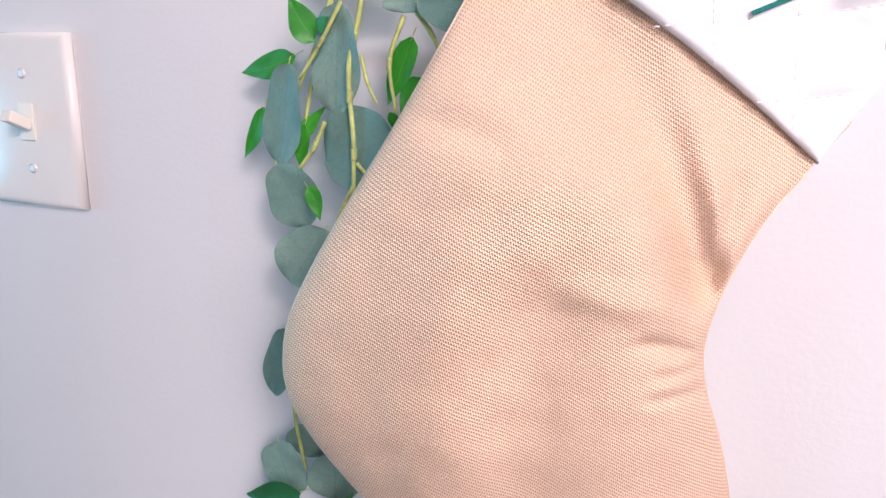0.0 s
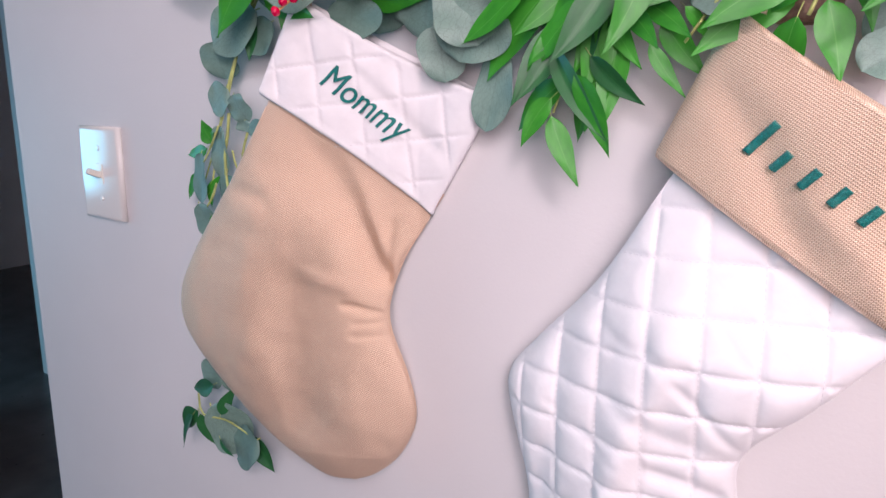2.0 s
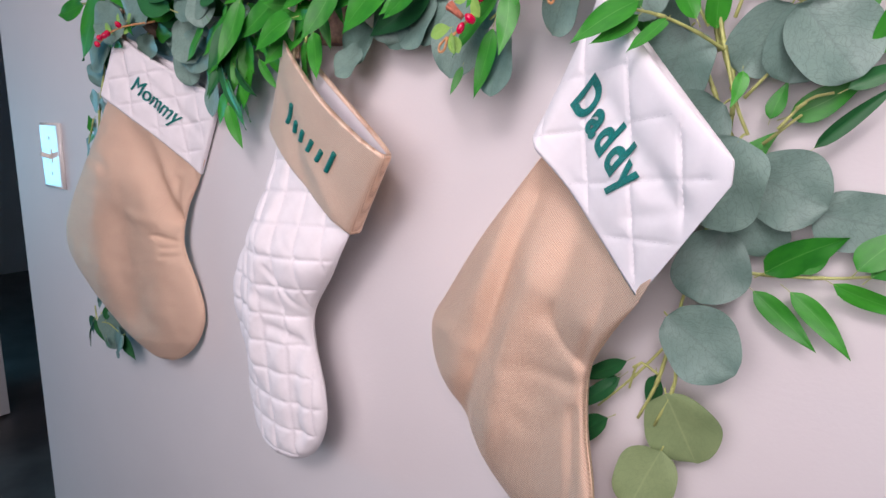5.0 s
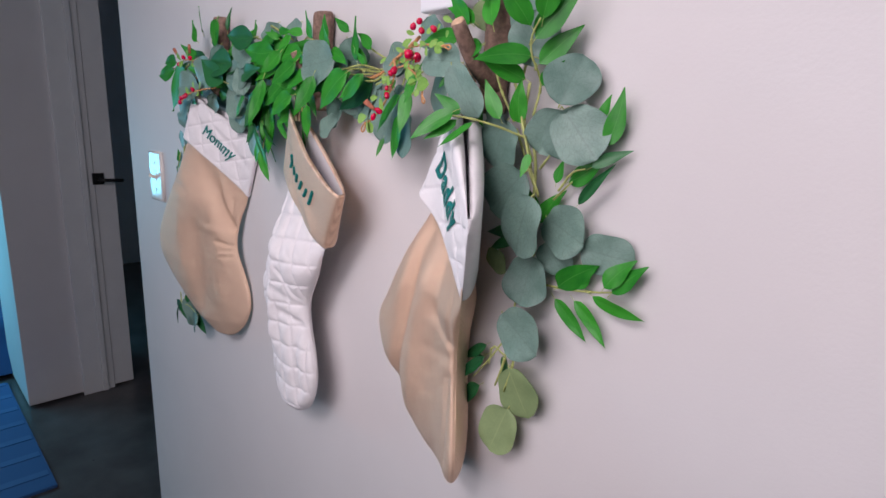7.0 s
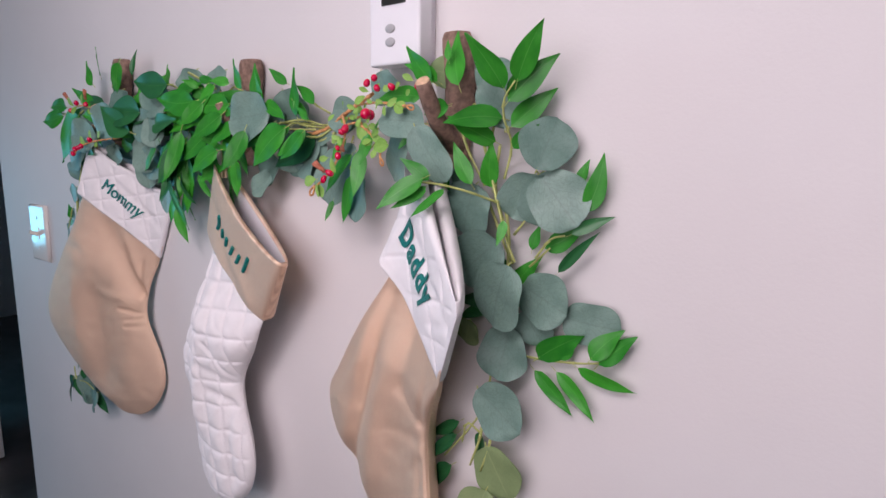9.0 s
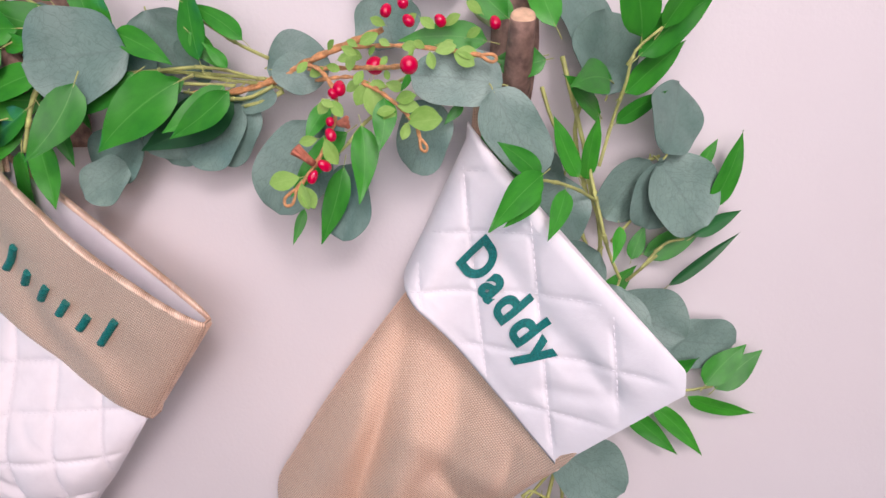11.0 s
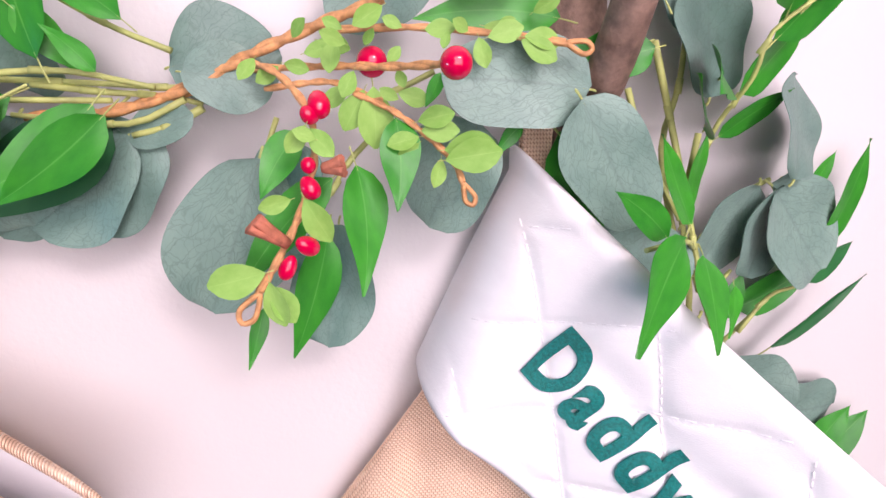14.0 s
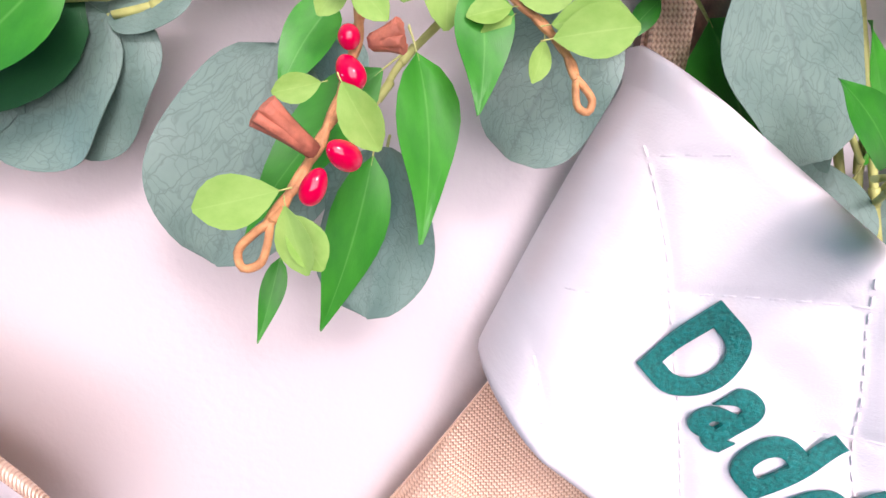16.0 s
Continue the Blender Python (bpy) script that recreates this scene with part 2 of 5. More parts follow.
def setting(name, bm, material, label, category):
    return tagged(part(name, bm, material), label, category, kind="structure")


setting("wall_north", box(WEST, EAST, 0, 0.13, 0, 2.45, 0.006, 3), WALL, "pale grey painted wall with rounded outside corners", "wall")
setting("floor", box(-5, 5, -4.2, 4.2, -0.1, 0), FLOOR, "dark brown floor in shade", "floor")
# ceiling and outer walls are added to close the room and bounce light
setting("ceiling", box(-5, 5, -4.2, 4.2, 2.45, 2.55), CEILING, "white painted ceiling", "ceiling")
setting("wall_south", box(-5, 5, -4.2, -4.1, 0, 2.45), WALL, "pale grey painted wall", "wall")
setting("wall_east", box(4.9, 5, -4.1, 4.2, 0, 2.45), WALL, "pale grey painted wall", "wall")
setting("wall_far_north", box(-5, 4.9, 4.1, 4.2, 0, 2.45), WALL, "pale grey painted wall", "wall")
setting("wall_west", box(-5, -4.9, -4.1, 4.1, 0, 2.45), WALL, "pale grey painted wall", "wall")
# the partition with the doorway, across the passage
setting("wall_partition", box(-2.67, -2.13, -0.095, 0.17, 0.012, 2.45, 0.004), WALL, "pale grey end of a partition wall", "wall")
setting("wall_passage", box(-2.67, -2.13, 1.0, 4.1, 0, 2.45), WALL, "pale grey passage wall in shade", "wall")
setting("wall_lintel", box(-2.67, -2.13, 0.17, 1.0, 2.08, 2.45), WALL, "pale grey wall above a doorway", "wall")
casing = empty("trim_casing", (-2.12, 0.2, 0))
part("casing_board", box(-2.13, -2.112, 0.13, 0.215, 0, 2.1, 0.003), TRIM, casing)
part("casing_bead", box(-2.13, -2.104, 0.215, 0.24, 0, 2.1, 0.004), TRIM, casing)
part("door_jamb", box(-2.3, -2.118, 0.24, 0.27, 0, 2.08, 0.003), TRIM, casing)
tagged(casing, "white moulded door casing beside a dark doorway", "trim", kind="structure")
door = empty("door_1", (-2.14, 0.3, 0))
part("door_edge", box(-2.3, -2.126, 0.272, 0.362, 0.012, 2.05, 0.003), TRIM, door)
rose = part("rose", box(-2.126, -2.114, 0.262, 0.312, 1.06, 1.115, 0.003), BLACK, door, "square black lever rose")
part("lever", tube([(-2.115, 0.288, 1.085), (-2.075, 0.29, 1.085), (-2.068, 0.32, 1.083), (-2.068, 0.385, 1.08)], 0.0085, 8), BLACK, rose)
tagged(door, "white door edge with a black lever handle", "door", kind="structure")
# rug coloured blue in place of the blue glow over the floor
rug = empty("rug", (-1.8, -0.6, 0))
part("carpet", box(-2.5, -1.35, -1.4, -0.13, 0, 0.014, 0.005), BLUE, rug)
for k in range(7):
    part("stripe", box(-2.5 + 0.17 * k, -2.46 + 0.17 * k, -1.39, -0.14, 0.014, 0.0165), RUGLINE, rug, "pale woven stripe")
tagged(rug, "striped woven rug whose blue stands in for light on the dark floor", "rug")
bed = empty("bed", (-2.9, -0.6, 0))
bm = bmesh.new()
bmesh.ops.create_grid(bm, x_segments=40, y_segments=30, size=1)
for v in bm.verts:
    edge = max(abs(v.co.x), abs(v.co.y))
    v.co = (-3.3 + v.co.x * 0.72, -0.45 + v.co.y * 0.62, 0.28 * (1 - max(0, edge - 0.75) * 3.6) + 0.03 * noise.noise(v.co * 4))
part("blanket", smooth(bm), BLUE, bed, "rumpled blue blanket")
part("mattress", box(-3.9, -2.72, -0.95, 0.05, 0.02, 0.2, 0.04), BLUE, bed)
tagged(bed, "low bed with a rumpled blue blanket in the dim next room", "bed")


# ---- wall fixtures ----
def light_switch():
    root = empty("light_switch", (-0.3815, -0.002, 1.25))
    bm = box(-0.419, -0.344, -0.0065, 0, 1.194, 1.306)
    front = [e for e in bm.edges if all(v.co.y < -0.006 for v in e.verts)]
    bmesh.ops.bevel(bm, geom=front, offset=0.005, segments=4, profile=0.6, affect="EDGES")
    part("cover_plate", smooth(bm), PLATE, root)
    part("toggle_slot", box(-0.3875, -0.3755, -0.0075, -0.006, 1.238, 1.262, 0.0006), TOGGLE, root)
    lever = box(-0.3855, -0.3775, -0.021, -0.006, 1.244, 1.2515, 0.0014)
    part("toggle", moved(lever, Matrix.Translation((0, -0.006, 1.25)) @ Matrix.Rotation(radians(-24), 4, "X") @ Matrix.Translation((0, 0.006, -1.25))), TOGGLE, root, "ivory toggle lever, switched up")
    for z in (1.2195, 1.2805):
        s = moved(lathe([(0.0033, 0), (0.0032, 0.0008), (0.002, 0.0013)], 16), Matrix.Translation((-0.3815, -0.0062, z)) @ Matrix.Rotation(radians(90), 4, "X"))
        part("screw", s, SCREW, root)
    return tagged(root, "glossy ivory toggle switch plate screwed to the wall", "light switch")


def thermostat():
    root = empty("thermostat", (0.56, -0.01, 1.55))
    part("base", box(0.534, 0.586, -0.012, 0, 1.497, 1.605, 0.002), DEVICE, root)
    part("housing", smooth(box(0.530, 0.590, -0.030, -0.010, 1.492, 1.61, 0.0035, 3)), DEVICE, root)
    part("display", box(0.546, 0.574, -0.0315, -0.029, 1.545, 1.585, 0.001), LCD, root, "dark display")
    for z in (1.5245, 1.5125):
        b = smooth(lathe([(0.0058, 0), (0.0056, 0.0012), (0.0045, 0.002), (0.002, 0.0024)], 20))
        part("button", moved(b, Matrix.Translation((0.556, -0.0298, z)) @ Matrix.Diagonal((1, 1, 0.72, 1)) @ Matrix.Rotation(radians(90), 4, "X")), BUTTON, root, "oval grey button")
    return tagged(root, "white plastic thermostat with two oval buttons on the wall", "thermostat")


def branch_hook(x, top, bottom, width, tip, seed):
    """A hook of natural wood: a bark-covered stake on the wall and a cut branch that points out of it."""
    rnd = random.Random(seed)
    root = empty("branch_hook", (x, -0.012, (top + bottom) / 2))
    bm = bmesh.new()
    rings = []
    n, m = 26, 22
    for i in range(n + 1):
        z = bottom + (top - bottom) * i / n
        ring = []
        for k in range(m):
            a = 2 * math.pi * k / m
            w = width / 2 * (1 + 0.07 * noise.noise((math.cos(a) * 2 + seed, z * 40, math.sin(a) * 2)))
            r = 1 - (0.12 if i in (0, n) else 0)
            ring.append(bm.verts.new((x + w * r * math.cos(a) + 0.002 * math.sin(z * 60 + seed), min(-0.0005, -0.011 + 0.0115 * r * math.sin(a)), z)))
        rings.append(ring)
    for a, b in zip(rings, rings[1:]):
        for k in range(m):
            bm.faces.new((a[k], a[(k + 1) % m], b[(k + 1) % m], b[k])).smooth = True
    bm.faces.new(rings[0][::-1])
    bm.faces.new(rings[-1])
    part("stake", bm, BARK, root, "brown bark-covered stake")
    foot = Vector((x + 0.002, -0.014, tip[2] - 0.052))
    part("branch", tube([foot, foot.lerp(Vector(tip), 0.5) + Vector((0, -0.004, -0.004)), tip], 0.0092, 14, 10, 0.0066), BARK, root)
    d = (Vector(tip) - foot).normalized()
    face = lathe([(0.0064, 0), (0.0062, 0.0007), (0.004, 0.001), (0.0008, 0.0009)], 18)
    part("cut_end", moved(face, Matrix.Translation(tip) @ d.to_track_quat("Z", "Y").to_matrix().to_4x4()), CUTWOOD, root, "pale cut end of the branch")
    return tagged(root, "rustic branch hook with brown bark fixed to the wall", "wall hook", "hooks on the wall")


light_switch()
thermostat()
branch_hook(0.012, 1.546, 1.42, 0.034, (0.010, -0.055, 1.475), 3)
branch_hook(0.321, 1.519, 1.395, 0.034, (0.316, -0.05, 1.467), 5)
branch_hook(0.620, 1.517, 1.392, 0.029, (0.624, -0.070, 1.468), 8)


# ---- stockings ----
def quilting(x, z, angle, space):
    """How far the padding sinks towards the stitched lines at a place."""
    c, s = math.cos(angle), math.sin(angle)
    d = 1.0
    for q in (c * x + s * z, -s * x + c * z):
        d = min(d, (0.5 - abs((q / space) % 1.0 - 0.5)) * space)
    return 0.0021 * math.exp(-(d / 0.0017) ** 2) + 0.0016 * math.exp(-(d / 0.007) ** 2)


def fold_depth(x, z, folds):
    """Troughs (positive) and ridges (negative) along short lines: x0, z0, x1, z1, width, depth."""
    out = 0.0
    for x0, z0, x1, z1, w, depth in folds:
        dx, dz = x1 - x0, z1 - z0
        ll = math.hypot(dx, dz)
        t = ((x - x0) * dx + (z - z0) * dz) / ll ** 2
        d = ((x - x0) * dz - (z - z0) * dx) / ll
        d += 0.25 * w * math.sin(t * 5.0 + x0 * 90)
        fade = math.exp(-max(0.0, -t, t - 1) ** 2 * (ll / w) ** 2 * 0.6)
        out += depth * math.exp(-(d / w) ** 2) * fade
    return out


def sheet_faces(bm, rows, uvs, flip=False):
    lay = bm.loops.layers.uv.verify()
    for i in range(len(rows) - 1):
        for j in range(len(rows[i]) - 1):
            idx = ((i, j), (i, j + 1), (i + 1, j + 1), (i + 1, j))
            if flip:
                idx = idx[::-1]
            vs = [rows[a][b] for a, b in idx]
            if len(set(vs)) < 4:
                continue
            f = bm.faces.new(vs)
            f.smooth = True
            for loop, (a, b) in zip(f.loops, idx):
                loop[lay].uv = uvs[a][b]


class Stocking:
    def __init__(self, plane, left, right, cuff, thick, folds, body_quilt, cuff_quilt, lean, mouth, cuff_folds=(), back=0.55, hem=0.0, rim=1.0, dip=0.45, puff=0.3, lip=None, turned=False):
        self.turned = turned
        self.dip, self.puff, self.lip = dip, puff, back if lip is None else lip
        self.back, self.hem, self.rim = back, hem, rim
        self.plane, self.thick, self.folds, self.body_quilt, self.cuff_quilt, self.lean = plane, thick, folds, body_quilt, cuff_quilt, lean
        self.left, self.right, self.cuff, self.mouth, self.cuff_folds = left, right, cuff, mouth, cuff_folds
        self.front, self.cuff_front = [], []

    def uv(self, x, z):
        c, s = math.cos(self.lean), math.sin(self.lean)
        k = math.hypot(1, self.plane(1) - self.plane(0))
        return (c * x * k + s * z, -s * x * k + c * z)

    def body(self, nu=220, nv=116):
        bm = bmesh.new()
        lft, rgt = curve(self.left, nu), curve(self.right, nu)
        fr, bk, uvs = [], [], []
        for i in range(nu + 1):
            a, b = lft[i], rgt[i]
            wide = math.hypot(*(b - a))
            rise = min(1, max(0, (i / nu - 0.05) / 0.2))
            swell = self.thick * min(1, (wide / 0.11)) ** 0.8 * (0.15 + 0.85 * rise * rise * (3 - 2 * rise)) * (1 - 0.45 * (i / nu) ** 2)
            rf, rb, ru = [], [], []
            for j in range(nv + 1):
                v = 0.5 - 0.5 * math.cos(math.pi * j / nv)
                x, z = a + (b - a) * v
                round_ = (4 * v * (1 - v)) ** 0.5
                y0 = self.plane(x)
                soft = 0.0013 * noise.noise((x * 22, z * 22, self.thick * 90)) + 0.0008 * noise.noise((x * 60, z * 60, 7))
                y = y0 - swell * round_ + (fold_depth(x, z, self.folds) * (0.1 + (1.15 if self.thick < 0.025 else 0.75) * rise) + soft) * min(1, round_ * 1.6)
                if self.body_quilt:
                    y += quilting(x, z, *self.body_quilt) * min(1, round_ * 2)
                y = min(y, -0.003)
                vf = bm.verts.new((x, y, z))
                rf.append(vf)
                rb.append(vf if j in (0, nv) or i == nu else bm.verts.new((x, min(-0.001, y0 + 0.6 * self.back * swell * round_), z)))
                ru.append(self.uv(x, z))
                self.front.append((x, y, z))
            fr.append(rf)
            bk.append(rb)
            uvs.append(ru)
        sheet_faces(bm, fr, uvs, False)
        sheet_faces(bm, bk, uvs, True)
        return bm

    def ring(self, w, inset, nose, n=150):
        """One loop round the cuff at w from its top (0) to its hem (1): front left to right, then back."""
        tl, tr, br, bl = (Vector(c) for c in self.cuff)
        out = []
        for k in range(2 * n):
            back = k >= n
            s = (k / n) if not back else 2 - k / n
            s = min(max(s, 0.0), 1.0)
            se = inset + (1 - 2 * inset) * (0.5 - 0.5 * math.cos(math.pi * s))
            p = tl.lerp(tr, se).lerp(bl.lerp(br, se), w)
            sag = 4 * se * (1 - se)
            p = p + Vector((0, -0.0025 * (1 - w) + self.hem * w)) * sag
            if not back:
                p = p - Vector((0, self.mouth * self.dip * (1 - w) ** 2)) * sag
            open_ = self.mouth * (1 - w) + self.thick * (0.9 if back else self.puff) * w + 0.004
            d = (open_ - nose) * max(0.0, 4 * se * (1 - se)) ** 0.33
            if self.turned and not back:
                d = (open_ - nose) * (max(0.0, 1 - (1 - se / 0.14) ** 2) ** 0.5 if se < 0.14 else (1 - (se - 0.14) / 0.86) ** 0.9)
            if back:
                y = self.plane(p.x) + d * self.lip
            else:
                y = self.plane(p.x) - d
                soft = 0.002 * noise.noise((p.x * 25, p.y * 25, 3 + self.thick * 50))
                y += (soft + fold_depth(p.x, p.y, self.cuff_folds)) * min(1, sag * 2)
                if self.cuff_quilt:
                    y += quilting(p.x, p.y, *self.cuff_quilt) * 0.65 * min(1, sag * 3) * min(1, w * 12, (1 - w) * 12)
            out.append((p.x, min(y, -0.002), p.y))
        return out

    def shell(self, levels):
        bm = bmesh.new()
        rows, uvs = [], []
        for w, inset, nose, lift in levels:
            pts = self.ring(w, inset, nose)
            vs = [bm.verts.new((x, y, z + lift)) for x, y, z in pts]
            rows.append(vs + vs[:1])
            us = [self.uv(x, z) for x, y, z in pts]
            uvs.append(us + us[:1])
        sheet_faces(bm, rows, uvs, True)
        return bm

    def cuff_outer(self):
        lv = [(0.93, 0.02, 0.012, 0), (0.985, 0.006, 0.007, -0.002), (1.0, 0.002, 0.003, -0.0025), (0.995, 0.0, 0.0008, -0.001)]
        lv += [(1 - (i / 84), 0.0, 0.0, 0.0) for i in range(1, 84)]
        lv += [(0.0, 0.0, 0.0, 0.0), *((0.0, 0.018 * (1 - math.cos(a)) / 2, 0.0065 * self.rim * (1 - math.cos(a)) / 2, 0.0032 * self.rim * math.sin(a)) for a in (math.pi * k / 8 for k in range(1, 9))), (0.01, 0.018, 0.0065 * self.rim, 0.0)]
        for w, inset, nose, lift in lv:
            if 0.0 <= w < 0.995 and inset == 0:
                self.cuff_front += self.ring(w, inset, nose)[:150]
        return self.shell(lv)

    def cuff_lining(self):
        return self.shell([(0.008, 0.018, 0.0062 * self.rim, 0.0)] + [(0.1 * i, 0.022, 0.0068 * self.rim + 0.0005 * i, 0) for i in range(1, 8)])


def on_surface(points, x, z, lift):
    d = (points[:, 0] - x) ** 2 + (points[:, 2] - z) ** 2
    i = np.argpartition(d, 3)[:4]
    w = 1 / (d[i] + 1e-9)
    return Vector((x, float((points[i, 1] * w).sum() / w.sum()) - lift, z))


def stitches(points, quilt, inside, span, step=0.0042):
    """Dashes of thread along the quilting lines."""
    angle, space = quilt[0], quilt[1]
    c, s = math.cos(angle), math.sin(angle)
    x0, x1, z0, z1 = span
    bm = bmesh.new()
    for way in (0, 1):
        reach = [(c * x + s * z, -s * x + c * z) for x in (x0, x1) for z in (z0, z1)]
        q = [r[way] for r in reach]
        t = [r[1 - way] for r in reach]
        for k in range(math.floor(min(q) / space), math.ceil(max(q) / space) + 1):
            for m in range(int((max(t) - min(t)) / step)):
                along = min(t) + m * step
                ends = []
                for e in (along, along + step * 0.62):
                    a, b = (k * space, e) if way == 0 else (e, k * space)
                    ends.append((c * a - s * b, s * a + c * b))
                if not all(inside(*e) for e in ends):
                    continue
                p, r = (on_surface(points, *e, 0.0002) for e in ends)
                d = (r - p).normalized()
                side = d.cross(Vector((0, -1, 0))).normalized() * 0.00032
                up = Vector((0, -0.0005, 0))
                vs = [bm.verts.new(v) for v in (p - side, p + side, r + side, r - side, p.lerp(r, 0.15) + up, p.lerp(r, 0.85) + up)]
                for f in ((0, 1, 4), (1, 2, 5, 4), (2, 3, 5), (3, 0, 4, 5)):
                    bm.faces.new([vs[i] for i in f]).smooth = True
    return bm


def lettering(word, points, start, along, up, weight, shear=0.0, spacing=1.0):
    """A word in raised thread, laid on the cuff: start, run and cap height are x, z pairs."""
    data = bpy.data.curves.new("word", "FONT")
    data.body, data.size, data.extrude, data.offset, data.shear = word, 1.0, 0.03, weight, shear
    data.bevel_depth, data.resolution_u, data.space_character = 0.012, 12, spacing
    ob = new("word", data)
    bpy.context.view_layer.update()
    me = bpy.data.meshes.new_from_object(ob.evaluated_get(bpy.context.evaluated_depsgraph_get()))
    bpy.data.objects.remove(ob)
    bm = bmesh.new()
    bm.from_mesh(me)
    bmesh.ops.triangulate(bm, faces=bm.faces[:])
    for _ in range(4):
        long = [e for e in bm.edges if e.calc_length() > 0.09]
        if not long:
            break
        bmesh.ops.subdivide_edges(bm, edges=long, cuts=1)
        bmesh.ops.triangulate(bm, faces=bm.faces[:])
    wide = max(v.co.x for v in bm.verts)
    for v in bm.verts:
        a, b, h = v.co.x / wide, v.co.y / 0.73, v.co.z
        x, z = start[0] + along[0] * a + up[0] * b, start[1] + along[1] * a + up[1] * b
        near = (points[:, 0] - x) ** 2 + (points[:, 2] - z) ** 2
        w = np.exp(-near / 0.0045 ** 2)
        v.co = Vector((x, float((points[:, 1] * w).sum() / w.sum()) - 0.0009 - (h + 0.05) * 0.012, z))
    return bm


def thread_bars(points, start, along, up, heights):
    """Rounded bars of thread in the place of a word."""
    bm = bmesh.new()
    n = len(heights)
    for i, (low, high) in enumerate(heights):
        a = (i + 0.4) / n
        line = []
        for k in range(5):
            b = low + (high - low) * k / 4
            q = a + 0.02 * (b - 0.5)
            line.append(on_surface(points, start[0] + along[0] * q + up[0] * b, start[1] + along[1] * q + up[1] * b, 0.0008))
        tube_into(bm, line, 0.0026, 8, 10)
    return bm


def inside_outline(left, right):
    """A test for places within the outline, a little in from its edge."""
    poly = np.vstack([curve(left, 60), curve(right, 60)[::-1]])

    def test(x, z):
        hit = False
        for (xa, za), (xb, zb) in zip(poly, np.roll(poly, -1, axis=0)):
            if (za > z) != (zb > z) and x < (xb - xa) * (z - za) / (zb - za) + xa:
                hit = not hit
        return hit
    return test


def loop_strap(root, foot, top):
    """The hanging loop, a folded ribbon of the weave."""
    bm = bmesh.new()
    for off in (-0.0025, 0.0025):
        pts = curve([(foot[0], foot[1] + off, foot[2] - 0.012), (foot[0] + 0.001, foot[1] + off, (foot[2] + top[2]) / 2), (top[0], top[1] + off, top[2])], 10)
        lay = bm.loops.layers.uv.verify()
        rows = [[bm.verts.new((x + sx, y + sy, z)) for sx, sy in ((-0.0055, 0.001), (0.0055, 0.001), (0.0055, -0.001), (-0.0055, -0.001))] for x, y, z in pts]
        for a, b in zip(rows, rows[1:]):
            for k in range(4):
                f = bm.faces.new((a[k], a[(k + 1) % 4], b[(k + 1) % 4], b[k]))
                for loop in f.loops:
                    loop[lay].uv = (loop.vert.co.x, loop.vert.co.z)
    part("hanging_loop", bm, GOLD, root, "woven hanging loop")


def build_stocking(st, body_mat, cuff_mat, word, label, loop):
    x, z = st.cuff[0]
    root = empty("christmas_stocking", (x, st.plane(x), z))
    part("body", st.body(), body_mat, root)
    for side in (st.left, st.right):
        part("seam", tube([(px, st.plane(px), pz) for px, pz in curve(side[1:], 40)], 0.0005, 6, 60), body_mat, root)
    cuff = part("cuff", st.cuff_outer(), cuff_mat, root)
    part("lining", st.cuff_lining(), LINING, root, "white cloth lining")
    front, cuff_front = np.array(st.front), np.array(st.cuff_front)
    if st.cuff_quilt:
        tl, tr, br, bl = st.cuff
        ins = inside_outline([tuple(np.array(tl) * 0.96 + np.array(tr) * 0.04), tuple(np.array(bl) * 0.96 + np.array(br) * 0.04)], [tuple(np.array(tr) * 0.96 + np.array(tl) * 0.04), tuple(np.array(br) * 0.96 + np.array(bl) * 0.04)])
        xs, zs = [c[0] for c in st.cuff], [c[1] for c in st.cuff]
        tagged(part("stitching", stitches(cuff_front, st.cuff_quilt, ins, (min(xs), max(xs), min(zs), max(zs))), WHITE_THREAD, cuff, "dashed white quilting stitches"), kind="stuff")
    if st.body_quilt:
        pts = np.vstack([st.left, st.right])
        tagged(part("stitching", stitches(front, st.body_quilt, inside_outline(st.left, st.right), (*pts[:, 0][[pts[:, 0].argmin(), pts[:, 0].argmax()]], pts[:, 1].min(), pts[:, 1].max())), WHITE_THREAD, root, "dashed white quilting stitches"), kind="stuff")
    part("lettering", word(cuff_front), THREAD, cuff, "dark green embroidered lettering")
    loop_strap(root, *loop)
    return tagged(root, label, "christmas stocking", "stockings on the wall")


